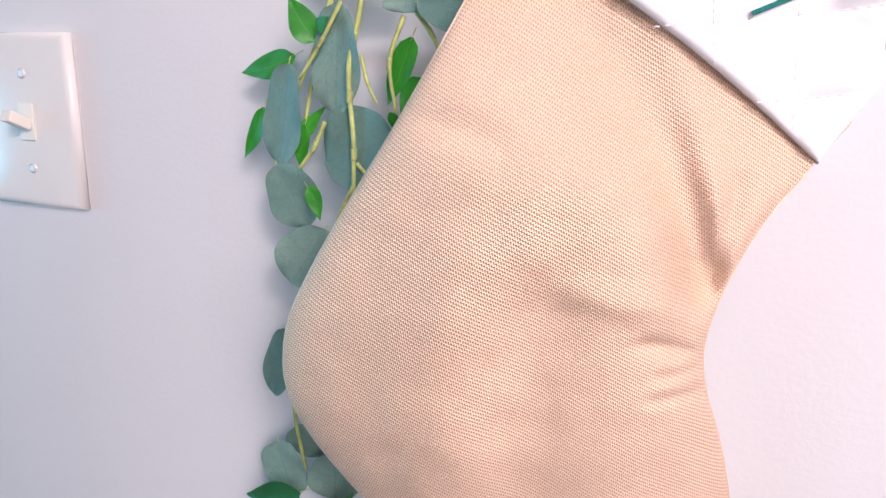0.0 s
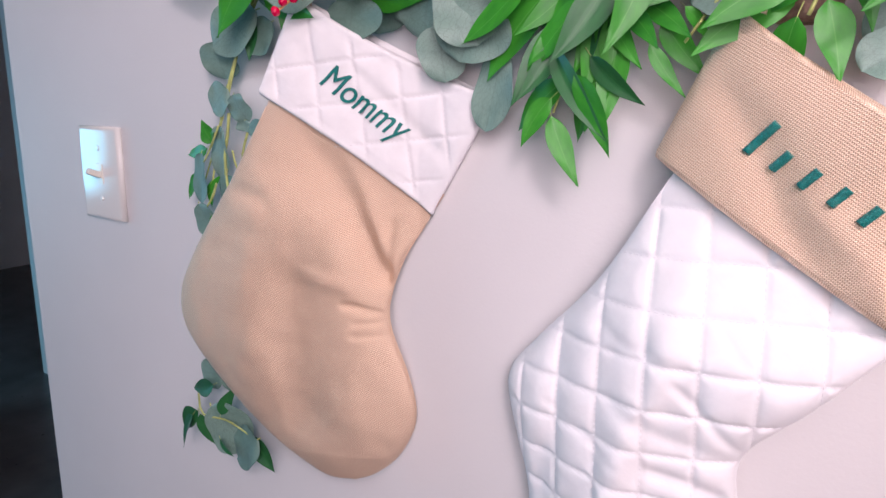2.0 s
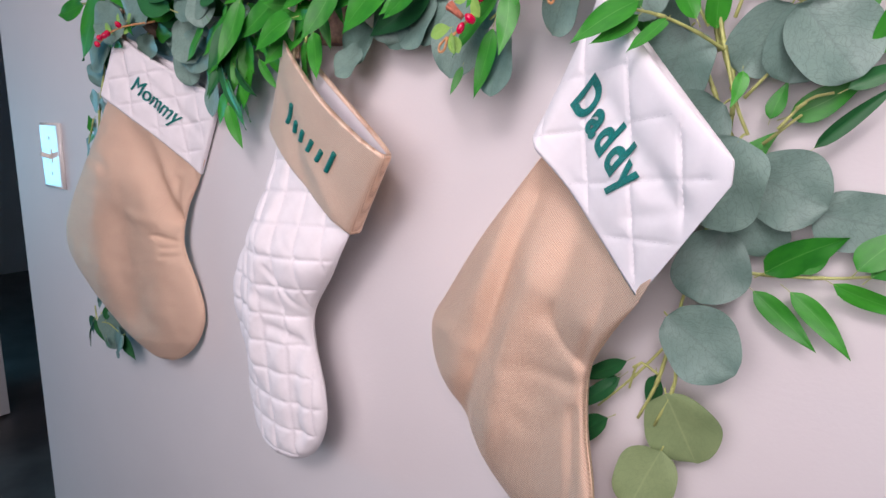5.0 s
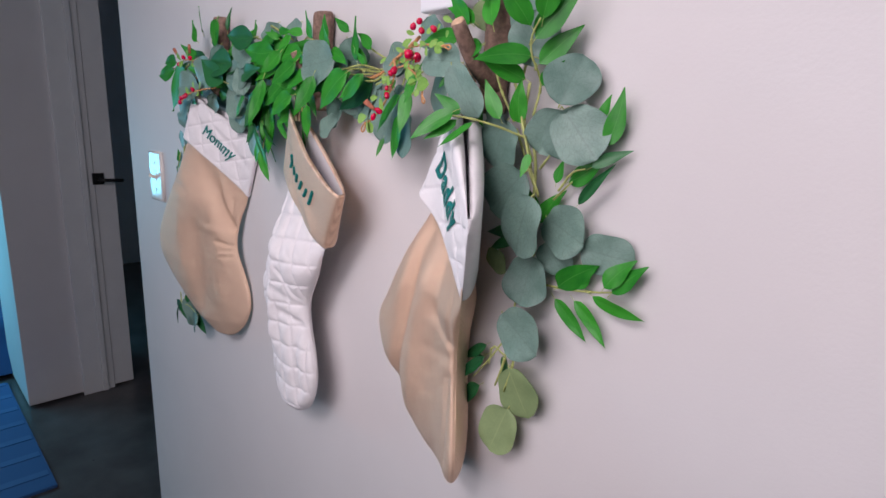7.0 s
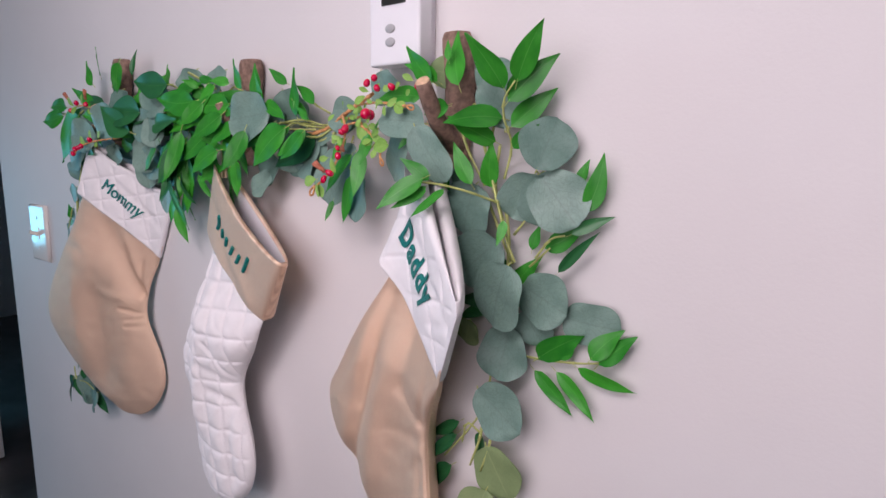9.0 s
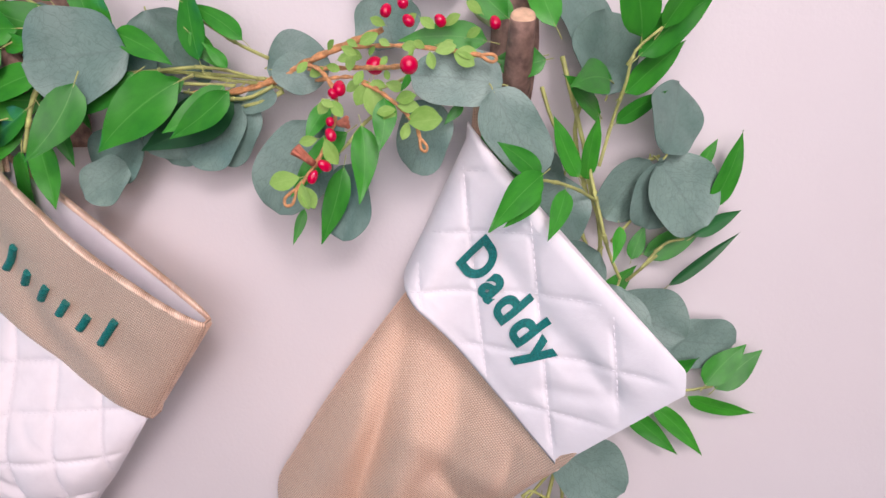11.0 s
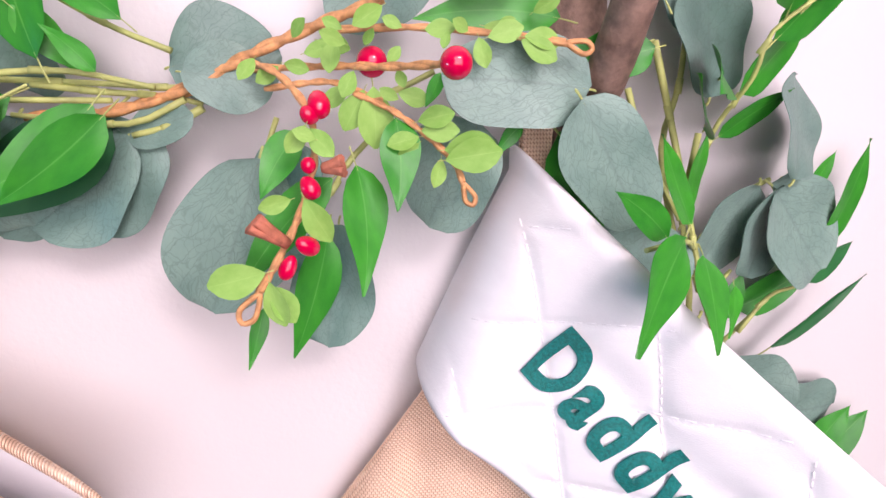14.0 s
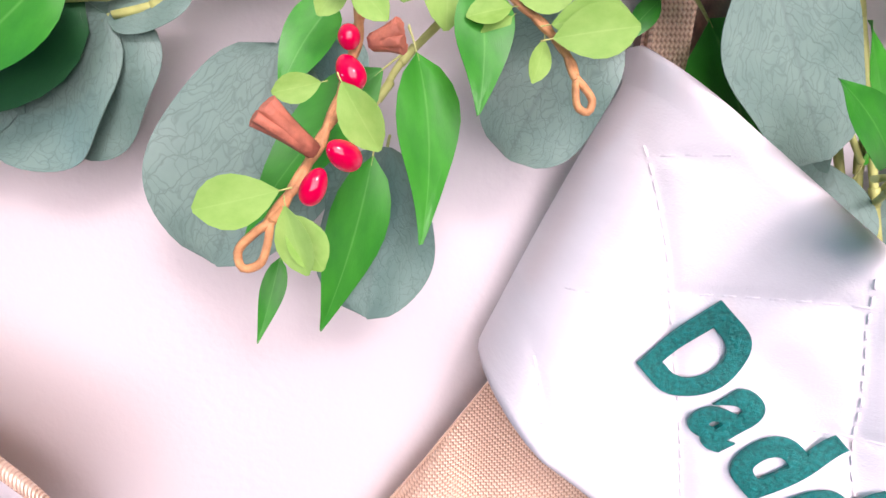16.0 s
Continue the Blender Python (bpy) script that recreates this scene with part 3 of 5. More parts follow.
first = Stocking(
    lambda x: min(-0.006, -0.008 + 0.33 * (x - 0.06)),
    [(-0.058, 1.358), (-0.066, 1.335), (-0.101, 1.266), (-0.137, 1.199), (-0.151, 1.160), (-0.146, 1.123), (-0.114, 1.075), (-0.070, 1.027), (-0.020, 0.991), (0.012, 0.986)],
    [(0.087, 1.270), (0.074, 1.249), (0.055, 1.215), (0.043, 1.177), (0.043, 1.147), (0.060, 1.100), (0.068, 1.060), (0.055, 1.021), (0.032, 0.996), (0.012, 0.986)],
    [(-0.040, 1.422), (0.127, 1.345), (0.077, 1.254), (-0.071, 1.348)], 0.021,
    [(-0.025, 1.33, 0.035, 1.195, 0.015, 0.011), (0.0, 1.31, 0.05, 1.20, 0.007, -0.005), (0.045, 1.24, 0.04, 1.19, 0.005, 0.004), (0.012, 1.166, 0.046, 1.160, 0.004, 0.0022), (0.022, 1.150, 0.046, 1.155, 0.003, 0.0014), (0.02, 1.138, 0.05, 1.144, 0.004, 0.0014), (-0.02, 1.195, 0.045, 1.174, 0.009, -0.002),
     (-0.05, 1.29, -0.075, 1.10, 0.03, -0.002), (-0.035, 1.18, -0.035, 1.06, 0.022, 0.0045), (0.02, 1.14, 0.02, 1.05, 0.02, -0.002), (-0.10, 1.27, -0.06, 1.255, 0.007, 0.0016)],
    None, (radians(8), 0.034), radians(-28), 0.008,
    [(0.02, 1.36, 0.09, 1.30, 0.006, 0.002), (-0.03, 1.38, 0.02, 1.33, 0.008, 0.002)], 0.55, 0.006)
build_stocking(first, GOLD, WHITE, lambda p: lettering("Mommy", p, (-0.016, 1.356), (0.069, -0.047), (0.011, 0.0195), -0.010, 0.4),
               "gold woven christmas stocking with white quilted cuff reading Mommy", ((-0.032, -0.04, 1.420), (-0.016, -0.045, 1.45)))

second = Stocking(
    lambda x: -0.011 - 0.2 * (x - 0.157),
    [(0.272, 1.318), (0.262, 1.300), (0.224, 1.226), (0.180, 1.168), (0.158, 1.132), (0.166, 1.092), (0.182, 1.045), (0.190, 1.000), (0.210, 0.962), (0.245, 0.947), (0.280, 0.950)],
    [(0.405, 1.244), (0.393, 1.228), (0.360, 1.178), (0.328, 1.132), (0.330, 1.095), (0.346, 1.055), (0.350, 1.020), (0.335, 0.985), (0.308, 0.960), (0.280, 0.950)],
    [(0.284, 1.398), (0.444, 1.293), (0.396, 1.226), (0.251, 1.316)], 0.036,
    [(0.258, 1.258, 0.245, 1.072, 0.010, -0.004), (0.205, 1.184, 0.199, 1.036, 0.011, 0.006), (0.285, 1.29, 0.255, 1.06, 0.012, -0.007), (0.25, 1.15, 0.325, 1.125, 0.007, 0.003), (0.285, 1.175, 0.325, 1.138, 0.004, 0.003), (0.28, 1.11, 0.328, 1.10, 0.006, 0.005), (0.315, 1.10, 0.315, 1.0, 0.01, 0.007), (0.20, 1.13, 0.25, 1.11, 0.004, 0.0015), (0.23, 1.2, 0.27, 1.19, 0.004, 0.0015), (0.3, 1.22, 0.33, 1.19, 0.004, 0.002)],
    (radians(4), 0.0315), None, radians(-33), 0.012,
    [(0.28, 1.36, 0.34, 1.27, 0.012, 0.003), (0.34, 1.29, 0.38, 1.245, 0.01, -0.002)], 0.9, -0.003)
build_stocking(second, WHITE, GOLD, lambda p: thread_bars(p, (0.297, 1.322), (0.085, -0.049), (0.0115, 0.0175), [(0, 1.0), (0, 0.55), (0, 0.55), (0, 0.55), (0, 0.55), (0, 1.0)]),
               "white quilted christmas stocking with gold woven cuff and green bars", ((0.296, -0.04, 1.392), (0.308, -0.045, 1.43)))

third = Stocking(
    lambda x: -0.018 - 0.010 * math.log1p(math.exp((x - 0.588) / 0.010)),
    [(0.572, 1.327), (0.562, 1.311), (0.510, 1.238), (0.475, 1.180), (0.459, 1.148), (0.467, 1.108), (0.495, 1.073), (0.526, 1.030), (0.560, 1.003), (0.597, 0.996)],
    [(0.664, 1.240), (0.655, 1.222), (0.632, 1.186), (0.617, 1.152), (0.620, 1.110), (0.633, 1.070), (0.638, 1.034), (0.626, 1.008), (0.597, 0.996)],
    [(0.595, 1.406), (0.702, 1.297), (0.655, 1.225), (0.556, 1.320)], 0.031,
    [(0.555, 1.27, 0.498, 1.06, 0.010, 0.011), (0.582, 1.27, 0.530, 1.06, 0.013, -0.006), (0.545, 1.25, 0.49, 1.15, 0.010, -0.003), (0.602, 1.27, 0.585, 1.19, 0.009, 0.004), (0.590, 1.178, 0.62, 1.156, 0.006, 0.003), (0.58, 1.14, 0.62, 1.145, 0.007, 0.002), (0.612, 1.12, 0.615, 1.03, 0.006, 0.004), (0.63, 1.22, 0.615, 1.16, 0.005, 0.004)],
    None, (radians(8), 0.034), radians(-40), 0.022,
    [(0.62, 1.34, 0.66, 1.29, 0.008, 0.003), (0.66, 1.30, 0.69, 1.27, 0.006, 0.003), (0.645, 1.27, 0.69, 1.285, 0.005, 0.002)], 2.0, 0.0, 3.4, 0.0, 1.2, 0.9, True)
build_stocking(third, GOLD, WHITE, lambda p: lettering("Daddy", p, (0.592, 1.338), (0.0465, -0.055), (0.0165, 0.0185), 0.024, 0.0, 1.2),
               "gold woven christmas stocking with white quilted cuff reading Daddy", ((0.603, -0.031, 1.402), (0.607, -0.030, 1.440)))


# ---- garland ----
def leaf_mesh(name, outline, bend, curl, cup, material, nu=10, nv=6, wave=0.0, ragged=0.0):
    """A leaf of length 1 along y and full width 1 along x, a thin shell that faces +z."""
    bm = bmesh.new()
    lay = bm.loops.layers.uv.verify()
    sides = []
    for s in (1, -1):
        rows = []
        for i in range(nu + 1):
            t = i / nu
            row = []
            for j in range(nv + 1):
                u = j / nv - 0.5
                x = u * outline(t) * (1 + ragged * math.sin(6 * t + 5 * u + 30 * bend)) + bend * t * t
                z = -curl * t * t + cup * abs(u) * 2 * outline(t) + wave * math.sin(t * 9 + 3 * u) * abs(u)
                row.append(bm.verts.new((x, t, z + s * 0.0035)))
            rows.append(row)
        sides.append(rows)
        for i in range(nu):
            for j in range(nv):
                idx = ((i, j), (i, j + 1), (i + 1, j + 1), (i + 1, j))
                f = bm.faces.new([rows[a][b] for a, b in (idx if s > 0 else idx[::-1])])
                f.smooth = True
                for loop, (a, b) in zip(f.loops, idx if s > 0 else idx[::-1]):
                    loop[lay].uv = (b / nv, a / nu)
    top, low = sides
    rim = [(i, 0) for i in range(nu + 1)] + [(nu, j) for j in range(1, nv + 1)] + [(i, nv) for i in range(nu - 1, -1, -1)] + [(0, j) for j in range(nv - 1, 0, -1)]
    for (a, b), (c, d) in zip(rim, rim[1:] + rim[:1]):
        edge = bm.faces.new((top[a][b], top[c][d], low[c][d], low[a][b]))
        for e in edge.edges:
            e.smooth = False
    count = len(bm.faces)
    bm.faces.ensure_lookup_table()
    stalk = 0.14 if nv < 8 else 0.06
    tube_into(bm, [(0, -stalk, -0.05), (0, -0.4 * stalk, -0.015), (0, 0.05, -0.008)], 0.022 if nv < 8 else 0.014, 5, 4, 0.012)
    bm.faces.ensure_lookup_table()
    for f in bm.faces[count:]:
        f.material_index = 1
    me = bpy.data.meshes.new(name)
    bm.to_mesh(me)
    bm.free()
    me.materials.append(material)
    me.materials.append(STEM)
    return me


def lance(t):
    return 0.03 + 0.97 * math.sin(math.pi * t ** 0.66) ** 1.05 if 0 < t < 1 else 0.03


def rounded(t):
    return 0.03 + 0.97 * max(0.0, 1 - (2 * t - 0.94) ** 2 / (0.885 if t < 0.47 else 1.125)) ** 0.5


def spoon(t):
    return 0.05 + 0.95 * math.sin(math.pi * t ** 1.15) ** 0.7 if t < 1 else 0.1


LEAVES = {
    "green": [leaf_mesh("green_leaf", lance, b, c, 0.05, GREEN, wave=0.09) for b, c in ((0.35, 0.10), (-0.4, 0.16), (0.15, 0.05), (-0.6, 0.12), (0.6, 0.14))],
    "deep": [leaf_mesh("deep_leaf", lance, b, c, 0.12, DEEP, wave=0.04) for b, c in ((0.4, 0.12), (-0.5, 0.2))],
    "eucalyptus": [leaf_mesh("eucalyptus_leaf", rounded, b, c, d, EUCA, 22, 8, 0.07, 0.09) for b, c, d in ((0.04, 0.10, 0.05), (-0.06, 0.16, 0.03), (0.0, -0.04, 0.08))],
    "pale": [leaf_mesh("pale_leaf", rounded, b, c, 0.04, PALE, 22, 8, 0.05, 0.07) for b, c in ((0.03, 0.06), (-0.04, -0.05))],
    "box": [leaf_mesh("box_leaf", spoon, b, c, 0.10, BOX, 7, 4) for b, c in ((0.0, 0.1), (0.05, 0.2))],
}
chance = random.Random(11)
garland = tagged(empty("garland", (0.3, -0.03, 1.44)), "artificial garland of green willow and dusty eucalyptus leaves over the hooks", "garland")
holder = garland


def leaf(kind, base, tip, width, facing=None):
    """One leaf from its base to its tip, its face turned roughly to the room."""
    base, tip = Vector(base), Vector(tip)
    along = tip - base
    size = along.length
    y = along.normalized()
    spread = 0.28 if kind in ("eucalyptus", "pale") else 0.5
    face = Vector((chance.uniform(-spread, spread), -1, chance.uniform(-0.1, 0.5) * spread * 1.6))
    if facing:
        face = Vector(facing) + face * 0.25
    x = y.cross(face).normalized()
    z = x.cross(y)
    ob = new("leaf", chance.choice(LEAVES[kind]))
    rot = Matrix((x, y, z)).transposed().to_4x4()
    low = min((rot @ Vector((sx * size * width * 0.5, size * t, -0.15 * size * t * t))).y * -1 for sx in (-1, 1) for t in (0.3, 0.6, 1)) 
    gap = base.y - low
    if gap > -0.003:
        base = base + Vector((0, -0.003 - gap, 0))
    ob.parent = holder
    ob.matrix_parent_inverse = holder.matrix_world.inverted()
    ob.matrix_basis = Matrix.Translation(base) @ rot @ Matrix.Diagonal((size * width, size, size * max(width, 0.35), 1))
    return ob


def stem(points, radius):
    radius *= 0.72
    bm = tube(points, radius, 7, None, radius * 0.7)
    for k in range(1, len(points) - 1):
        d = (Vector(points[k + 1]) - Vector(points[k - 1])).normalized() * 0.003
        p = curve(points, 4 * (len(points) - 1))[4 * k]
        tube_into(bm, [Vector(p) - d, Vector(p), Vector(p) + d], radius * 1.08, 7, 4, radius)
    return part("stem", bm, STEM, holder)


# middle of the garland
leaf("green", (0.301, -0.047, 1.488), (0.271, -0.057, 1.463), 0.50)
leaf("green", (0.329, -0.046, 1.488), (0.305, -0.054, 1.497), 0.45)
leaf("green", (0.355, -0.048, 1.480), (0.337, -0.051, 1.508), 0.45)
leaf("green", (0.372, -0.042, 1.471), (0.357, -0.034, 1.509), 0.36)
leaf("green", (0.387, -0.043, 1.460), (0.376, -0.050, 1.498), 0.30)
leaf("green", (0.310, -0.045, 1.444), (0.328, -0.050, 1.472), 0.42)
leaf("green", (0.342, -0.048, 1.441), (0.298, -0.057, 1.428), 0.42)
leaf("green", (0.328, -0.047, 1.419), (0.278, -0.037, 1.387), 0.34)
leaf("green", (0.316, -0.042, 1.393), (0.305, -0.035, 1.339), 0.40)
leaf("green", (0.329, -0.043, 1.401), (0.343, -0.050, 1.359), 0.42)
leaf("green", (0.338, -0.047, 1.421), (0.358, -0.043, 1.388), 0.34)
leaf("green", (0.351, -0.043, 1.436), (0.362, -0.035, 1.407), 0.34)
leaf("green", (0.397, -0.042, 1.441), (0.358, -0.052, 1.412), 0.34)
leaf("green", (0.409, -0.044, 1.439), (0.375, -0.040, 1.402), 0.42)
leaf("green", (0.429, -0.045, 1.437), (0.390, -0.053, 1.419), 0.34)
leaf("green", (0.453, -0.045, 1.434), (0.426, -0.055, 1.400), 0.42)
leaf("green", (0.433, -0.042, 1.464), (0.448, -0.033, 1.445), 0.45)
leaf("green", (0.428, -0.045, 1.482), (0.400, -0.049, 1.496), 0.34)
leaf("green", (0.438, -0.042, 1.448), (0.426, -0.040, 1.497), 0.36)
leaf("green", (0.465, -0.042, 1.460), (0.434, -0.034, 1.487), 0.30)
leaf("green", (0.456, -0.045, 1.444), (0.445, -0.047, 1.460), 0.40)
leaf("green", (0.388, -0.044, 1.464), (0.425, -0.046, 1.451), 0.40)
leaf("green", (0.318, -0.048, 1.460), (0.343, -0.052, 1.449), 0.45)
leaf("green", (0.262, -0.042, 1.488), (0.245, -0.053, 1.500), 0.40)
leaf("green", (0.275, -0.049, 1.498), (0.299, -0.046, 1.488), 0.40)
leaf("eucalyptus", (0.375, -0.028, 1.460), (0.339, -0.027, 1.448), 0.96)
leaf("eucalyptus", (0.375, -0.024, 1.456), (0.403, -0.030, 1.434), 0.92)
leaf("eucalyptus", (0.400, -0.029, 1.478), (0.414, -0.022, 1.442), 1.12)
leaf("eucalyptus", (0.472, -0.025, 1.446), (0.510, -0.026, 1.452), 0.95)
leaf("eucalyptus", (0.541, -0.027, 1.488), (0.551, -0.023, 1.458), 1.33)
leaf("eucalyptus", (0.384, -0.025, 1.404), (0.354, -0.030, 1.378), 0.99)
leaf("eucalyptus", (0.377, -0.029, 1.386), (0.351, -0.036, 1.364), 0.93)
leaf("eucalyptus", (0.405, -0.028, 1.425), (0.417, -0.027, 1.391), 1.20)
leaf("eucalyptus", (0.298, -0.026, 1.432), (0.262, -0.033, 1.402), 0.98)
leaf("eucalyptus", (0.273, -0.023, 1.489), (0.259, -0.016, 1.453), 1.16)
leaf("eucalyptus", (0.299, -0.030, 1.507), (0.271, -0.033, 1.483), 0.97)
leaf("eucalyptus", (0.240, -0.024, 1.465), (0.254, -0.025, 1.425), 1.04)
leaf("eucalyptus", (0.314, -0.025, 1.455), (0.314, -0.032, 1.419), 1.28)
leaf("eucalyptus", (0.462, -0.028, 1.426), (0.434, -0.029, 1.390), 0.80)
leaf("eucalyptus", (0.326, -0.028, 1.482), (0.336, -0.026, 1.454), 1.10)
stem([(0.228, -0.034, 1.509), (0.272, -0.034, 1.492), (0.305, -0.034, 1.477), (0.342, -0.034, 1.475)], 0.0022)
stem([(0.337, -0.030, 1.453), (0.366, -0.030, 1.441), (0.402, -0.030, 1.443), (0.446, -0.030, 1.441), (0.474, -0.030, 1.439), (0.503, -0.030, 1.440)], 0.0018)
stem([(0.399, -0.036, 1.442), (0.439, -0.036, 1.445), (0.470, -0.036, 1.439)], 0.0018)
stem([(0.349, -0.045, 1.441), (0.334, -0.045, 1.428), (0.326, -0.045, 1.409), (0.321, -0.045, 1.393)], 0.0022)
stem([(0.475, -0.030, 1.451), (0.455, -0.030, 1.460), (0.432, -0.030, 1.474)], 0.0016)
stem([(0.478, -0.032, 1.435), (0.457, -0.032, 1.427), (0.421, -0.032, 1.431)], 0.0018)
stem([(0.305, -0.034, 1.477), (0.321, -0.034, 1.486), (0.343, -0.034, 1.476)], 0.0016)
stem([(0.278, -0.030, 1.456), (0.299, -0.030, 1.449), (0.333, -0.030, 1.451)], 0.0016)
# cluster by the berries
leaf("eucalyptus", (0.503, -0.043, 1.415), (0.481, -0.042, 1.357), 0.70)
leaf("eucalyptus", (0.528, -0.041, 1.390), (0.521, -0.042, 1.343), 0.68)
leaf("eucalyptus", (0.580, -0.041, 1.425), (0.558, -0.036, 1.387), 0.84)
leaf("eucalyptus", (0.479, -0.036, 1.444), (0.509, -0.035, 1.440), 0.75)
leaf("eucalyptus", (0.516, -0.040, 1.420), (0.506, -0.045, 1.392), 0.90)
leaf("eucalyptus", (0.615, -0.055, 1.436), (0.566, -0.061, 1.443), 0.66)
leaf("eucalyptus", (0.610, -0.062, 1.433), (0.637, -0.058, 1.386), 0.62)
leaf("green", (0.608, -0.045, 1.421), (0.637, -0.040, 1.383), 0.55)
leaf("eucalyptus", (0.456, -0.029, 1.423), (0.415, -0.021, 1.390), 0.82)
leaf("eucalyptus", (0.421, -0.029, 1.430), (0.400, -0.028, 1.387), 0.90)
leaf("eucalyptus", (0.456, -0.029, 1.422), (0.480, -0.032, 1.430), 0.61)
leaf("eucalyptus", (0.638, -0.034, 1.401), (0.644, -0.029, 1.365), 0.79)
leaf("eucalyptus", (0.428, -0.032, 1.462), (0.424, -0.024, 1.436), 0.93)
leaf("green", (0.518, -0.051, 1.424), (0.501, -0.058, 1.407), 0.50)
leaf("green", (0.528, -0.054, 1.409), (0.488, -0.056, 1.378), 0.30)
leaf("green", (0.536, -0.052, 1.413), (0.546, -0.059, 1.371), 0.38)
leaf("green", (0.525, -0.052, 1.389), (0.514, -0.049, 1.340), 0.30)
leaf("green", (0.501, -0.053, 1.364), (0.496, -0.059, 1.343), 0.28)
leaf("green", (0.550, -0.054, 1.428), (0.554, -0.066, 1.400), 0.45)
leaf("green", (0.460, -0.054, 1.431), (0.425, -0.053, 1.399), 0.36)
leaf("green", (0.636, -0.050, 1.451), (0.611, -0.052, 1.444), 0.60)
leaf("green", (0.565, -0.054, 1.442), (0.561, -0.058, 1.431), 0.45)
leaf("green", (0.594, -0.049, 1.425), (0.582, -0.053, 1.416), 0.40)
stem([(0.542, -0.034, 1.421), (0.532, -0.039, 1.411), (0.527, -0.045, 1.403), (0.521, -0.050, 1.396)], 0.0016)
stem([(0.428, -0.030, 1.441), (0.450, -0.030, 1.438), (0.472, -0.030, 1.436), (0.483, -0.030, 1.433)], 0.0018)
stem([(0.483, -0.030, 1.432), (0.471, -0.030, 1.426), (0.458, -0.030, 1.423)], 0.0022)
stem([(0.565, -0.034, 1.443), (0.554, -0.034, 1.438), (0.536, -0.034, 1.431)], 0.0016)
stem([(0.508, -0.030, 1.428), (0.498, -0.030, 1.405)], 0.0015)
# right-hand drape, upper part
leaf("green", (0.638, -0.053, 1.449), (0.611, -0.051, 1.442), 0.55)
leaf("green", (0.617, -0.046, 1.471), (0.581, -0.043, 1.499), 0.40)
leaf("green", (0.634, -0.047, 1.487), (0.627, -0.042, 1.505), 0.30)
leaf("green", (0.687, -0.041, 1.357), (0.689, -0.046, 1.336), 0.40)
leaf("pale", (0.595, -0.022, 1.486), (0.627, -0.015, 1.480), 0.82)
stem([(0.649, -0.030, 1.453), (0.656, -0.030, 1.431), (0.667, -0.030, 1.396), (0.675, -0.030, 1.369), (0.684, -0.030, 1.340), (0.693, -0.030, 1.321)], 0.0021)
stem([(0.673, -0.026, 1.418), (0.670, -0.026, 1.382), (0.681, -0.026, 1.349)], 0.0020)
stem([(0.638, -0.034, 1.436), (0.646, -0.034, 1.415), (0.664, -0.034, 1.384)], 0.0018)
stem([(0.679, -0.020, 1.367), (0.700, -0.020, 1.390), (0.712, -0.020, 1.397)], 0.0020)
stem([(0.707, -0.020, 1.325), (0.720, -0.020, 1.342), (0.732, -0.020, 1.346)], 0.0016)
stem([(0.687, -0.022, 1.343), (0.698, -0.022, 1.357)], 0.0018)
# right-hand drape, leaves on the wall
leaf("eucalyptus", (0.693, -0.015, 1.299), (0.739, -0.021, 1.281), 0.97)
leaf("eucalyptus", (0.732, -0.014, 1.277), (0.778, -0.011, 1.269), 0.84)
leaf("eucalyptus", (0.686, -0.022, 1.261), (0.678, -0.027, 1.213), 0.96)
leaf("eucalyptus", (0.697, -0.017, 1.277), (0.713, -0.016, 1.247), 1.00)
leaf("eucalyptus", (0.678, -0.033, 1.339), (0.636, -0.026, 1.303), 0.98)
leaf("eucalyptus", (0.690, -0.037, 1.319), (0.672, -0.045, 1.267), 1.09)
leaf("eucalyptus", (0.661, -0.032, 1.201), (0.707, -0.040, 1.175), 0.91)
leaf("eucalyptus", (0.654, -0.032, 1.385), (0.638, -0.038, 1.343), 1.14)
leaf("pale", (0.645, -0.022, 1.260), (0.637, -0.017, 1.238), 1.33)
leaf("pale", (0.664, -0.021, 1.141), (0.690, -0.020, 1.095), 1.02)
leaf("pale", (0.666, -0.021, 1.097), (0.648, -0.026, 1.047), 0.86)
leaf("green", (0.606, -0.048, 1.459), (0.559, -0.051, 1.469), 0.36)
leaf("green", (0.620, -0.043, 1.472), (0.587, -0.042, 1.496), 0.34)
stem([(0.676, -0.026, 1.369), (0.660, -0.05, 1.379), (0.642, -0.072, 1.386), (0.624, -0.086, 1.388)], 0.0016)
leaf("green", (0.637, -0.085, 1.391), (0.608, -0.114, 1.372), 0.36)
leaf("green", (0.636, -0.080, 1.384), (0.623, -0.103, 1.363), 0.30)
leaf("green", (0.636, -0.076, 1.389), (0.617, -0.086, 1.410), 0.40)
leaf("green", (0.650, -0.075, 1.382), (0.643, -0.106, 1.361), 0.28)
leaf("green", (0.738, -0.012, 1.387), (0.746, -0.014, 1.408), 0.40)
leaf("green", (0.747, -0.016, 1.366), (0.769, -0.016, 1.408), 0.36)
leaf("green", (0.711, -0.010, 1.333), (0.753, -0.015, 1.349), 0.40)
leaf("green", (0.702, -0.017, 1.331), (0.707, -0.016, 1.354), 0.45)
leaf("green", (0.683, -0.011, 1.292), (0.699, -0.011, 1.329), 0.42)
leaf("green", (0.684, -0.015, 1.298), (0.659, -0.010, 1.323), 0.45)
leaf("green", (0.707, -0.012, 1.223), (0.747, -0.017, 1.194), 0.30)
leaf("green", (0.727, -0.011, 1.226), (0.768, -0.015, 1.198), 0.28)
leaf("green", (0.748, -0.016, 1.236), (0.792, -0.012, 1.217), 0.28)
leaf("green", (0.765, -0.015, 1.243), (0.791, -0.011, 1.273), 0.45)
leaf("green", (0.758, -0.017, 1.246), (0.777, -0.012, 1.278), 0.50)
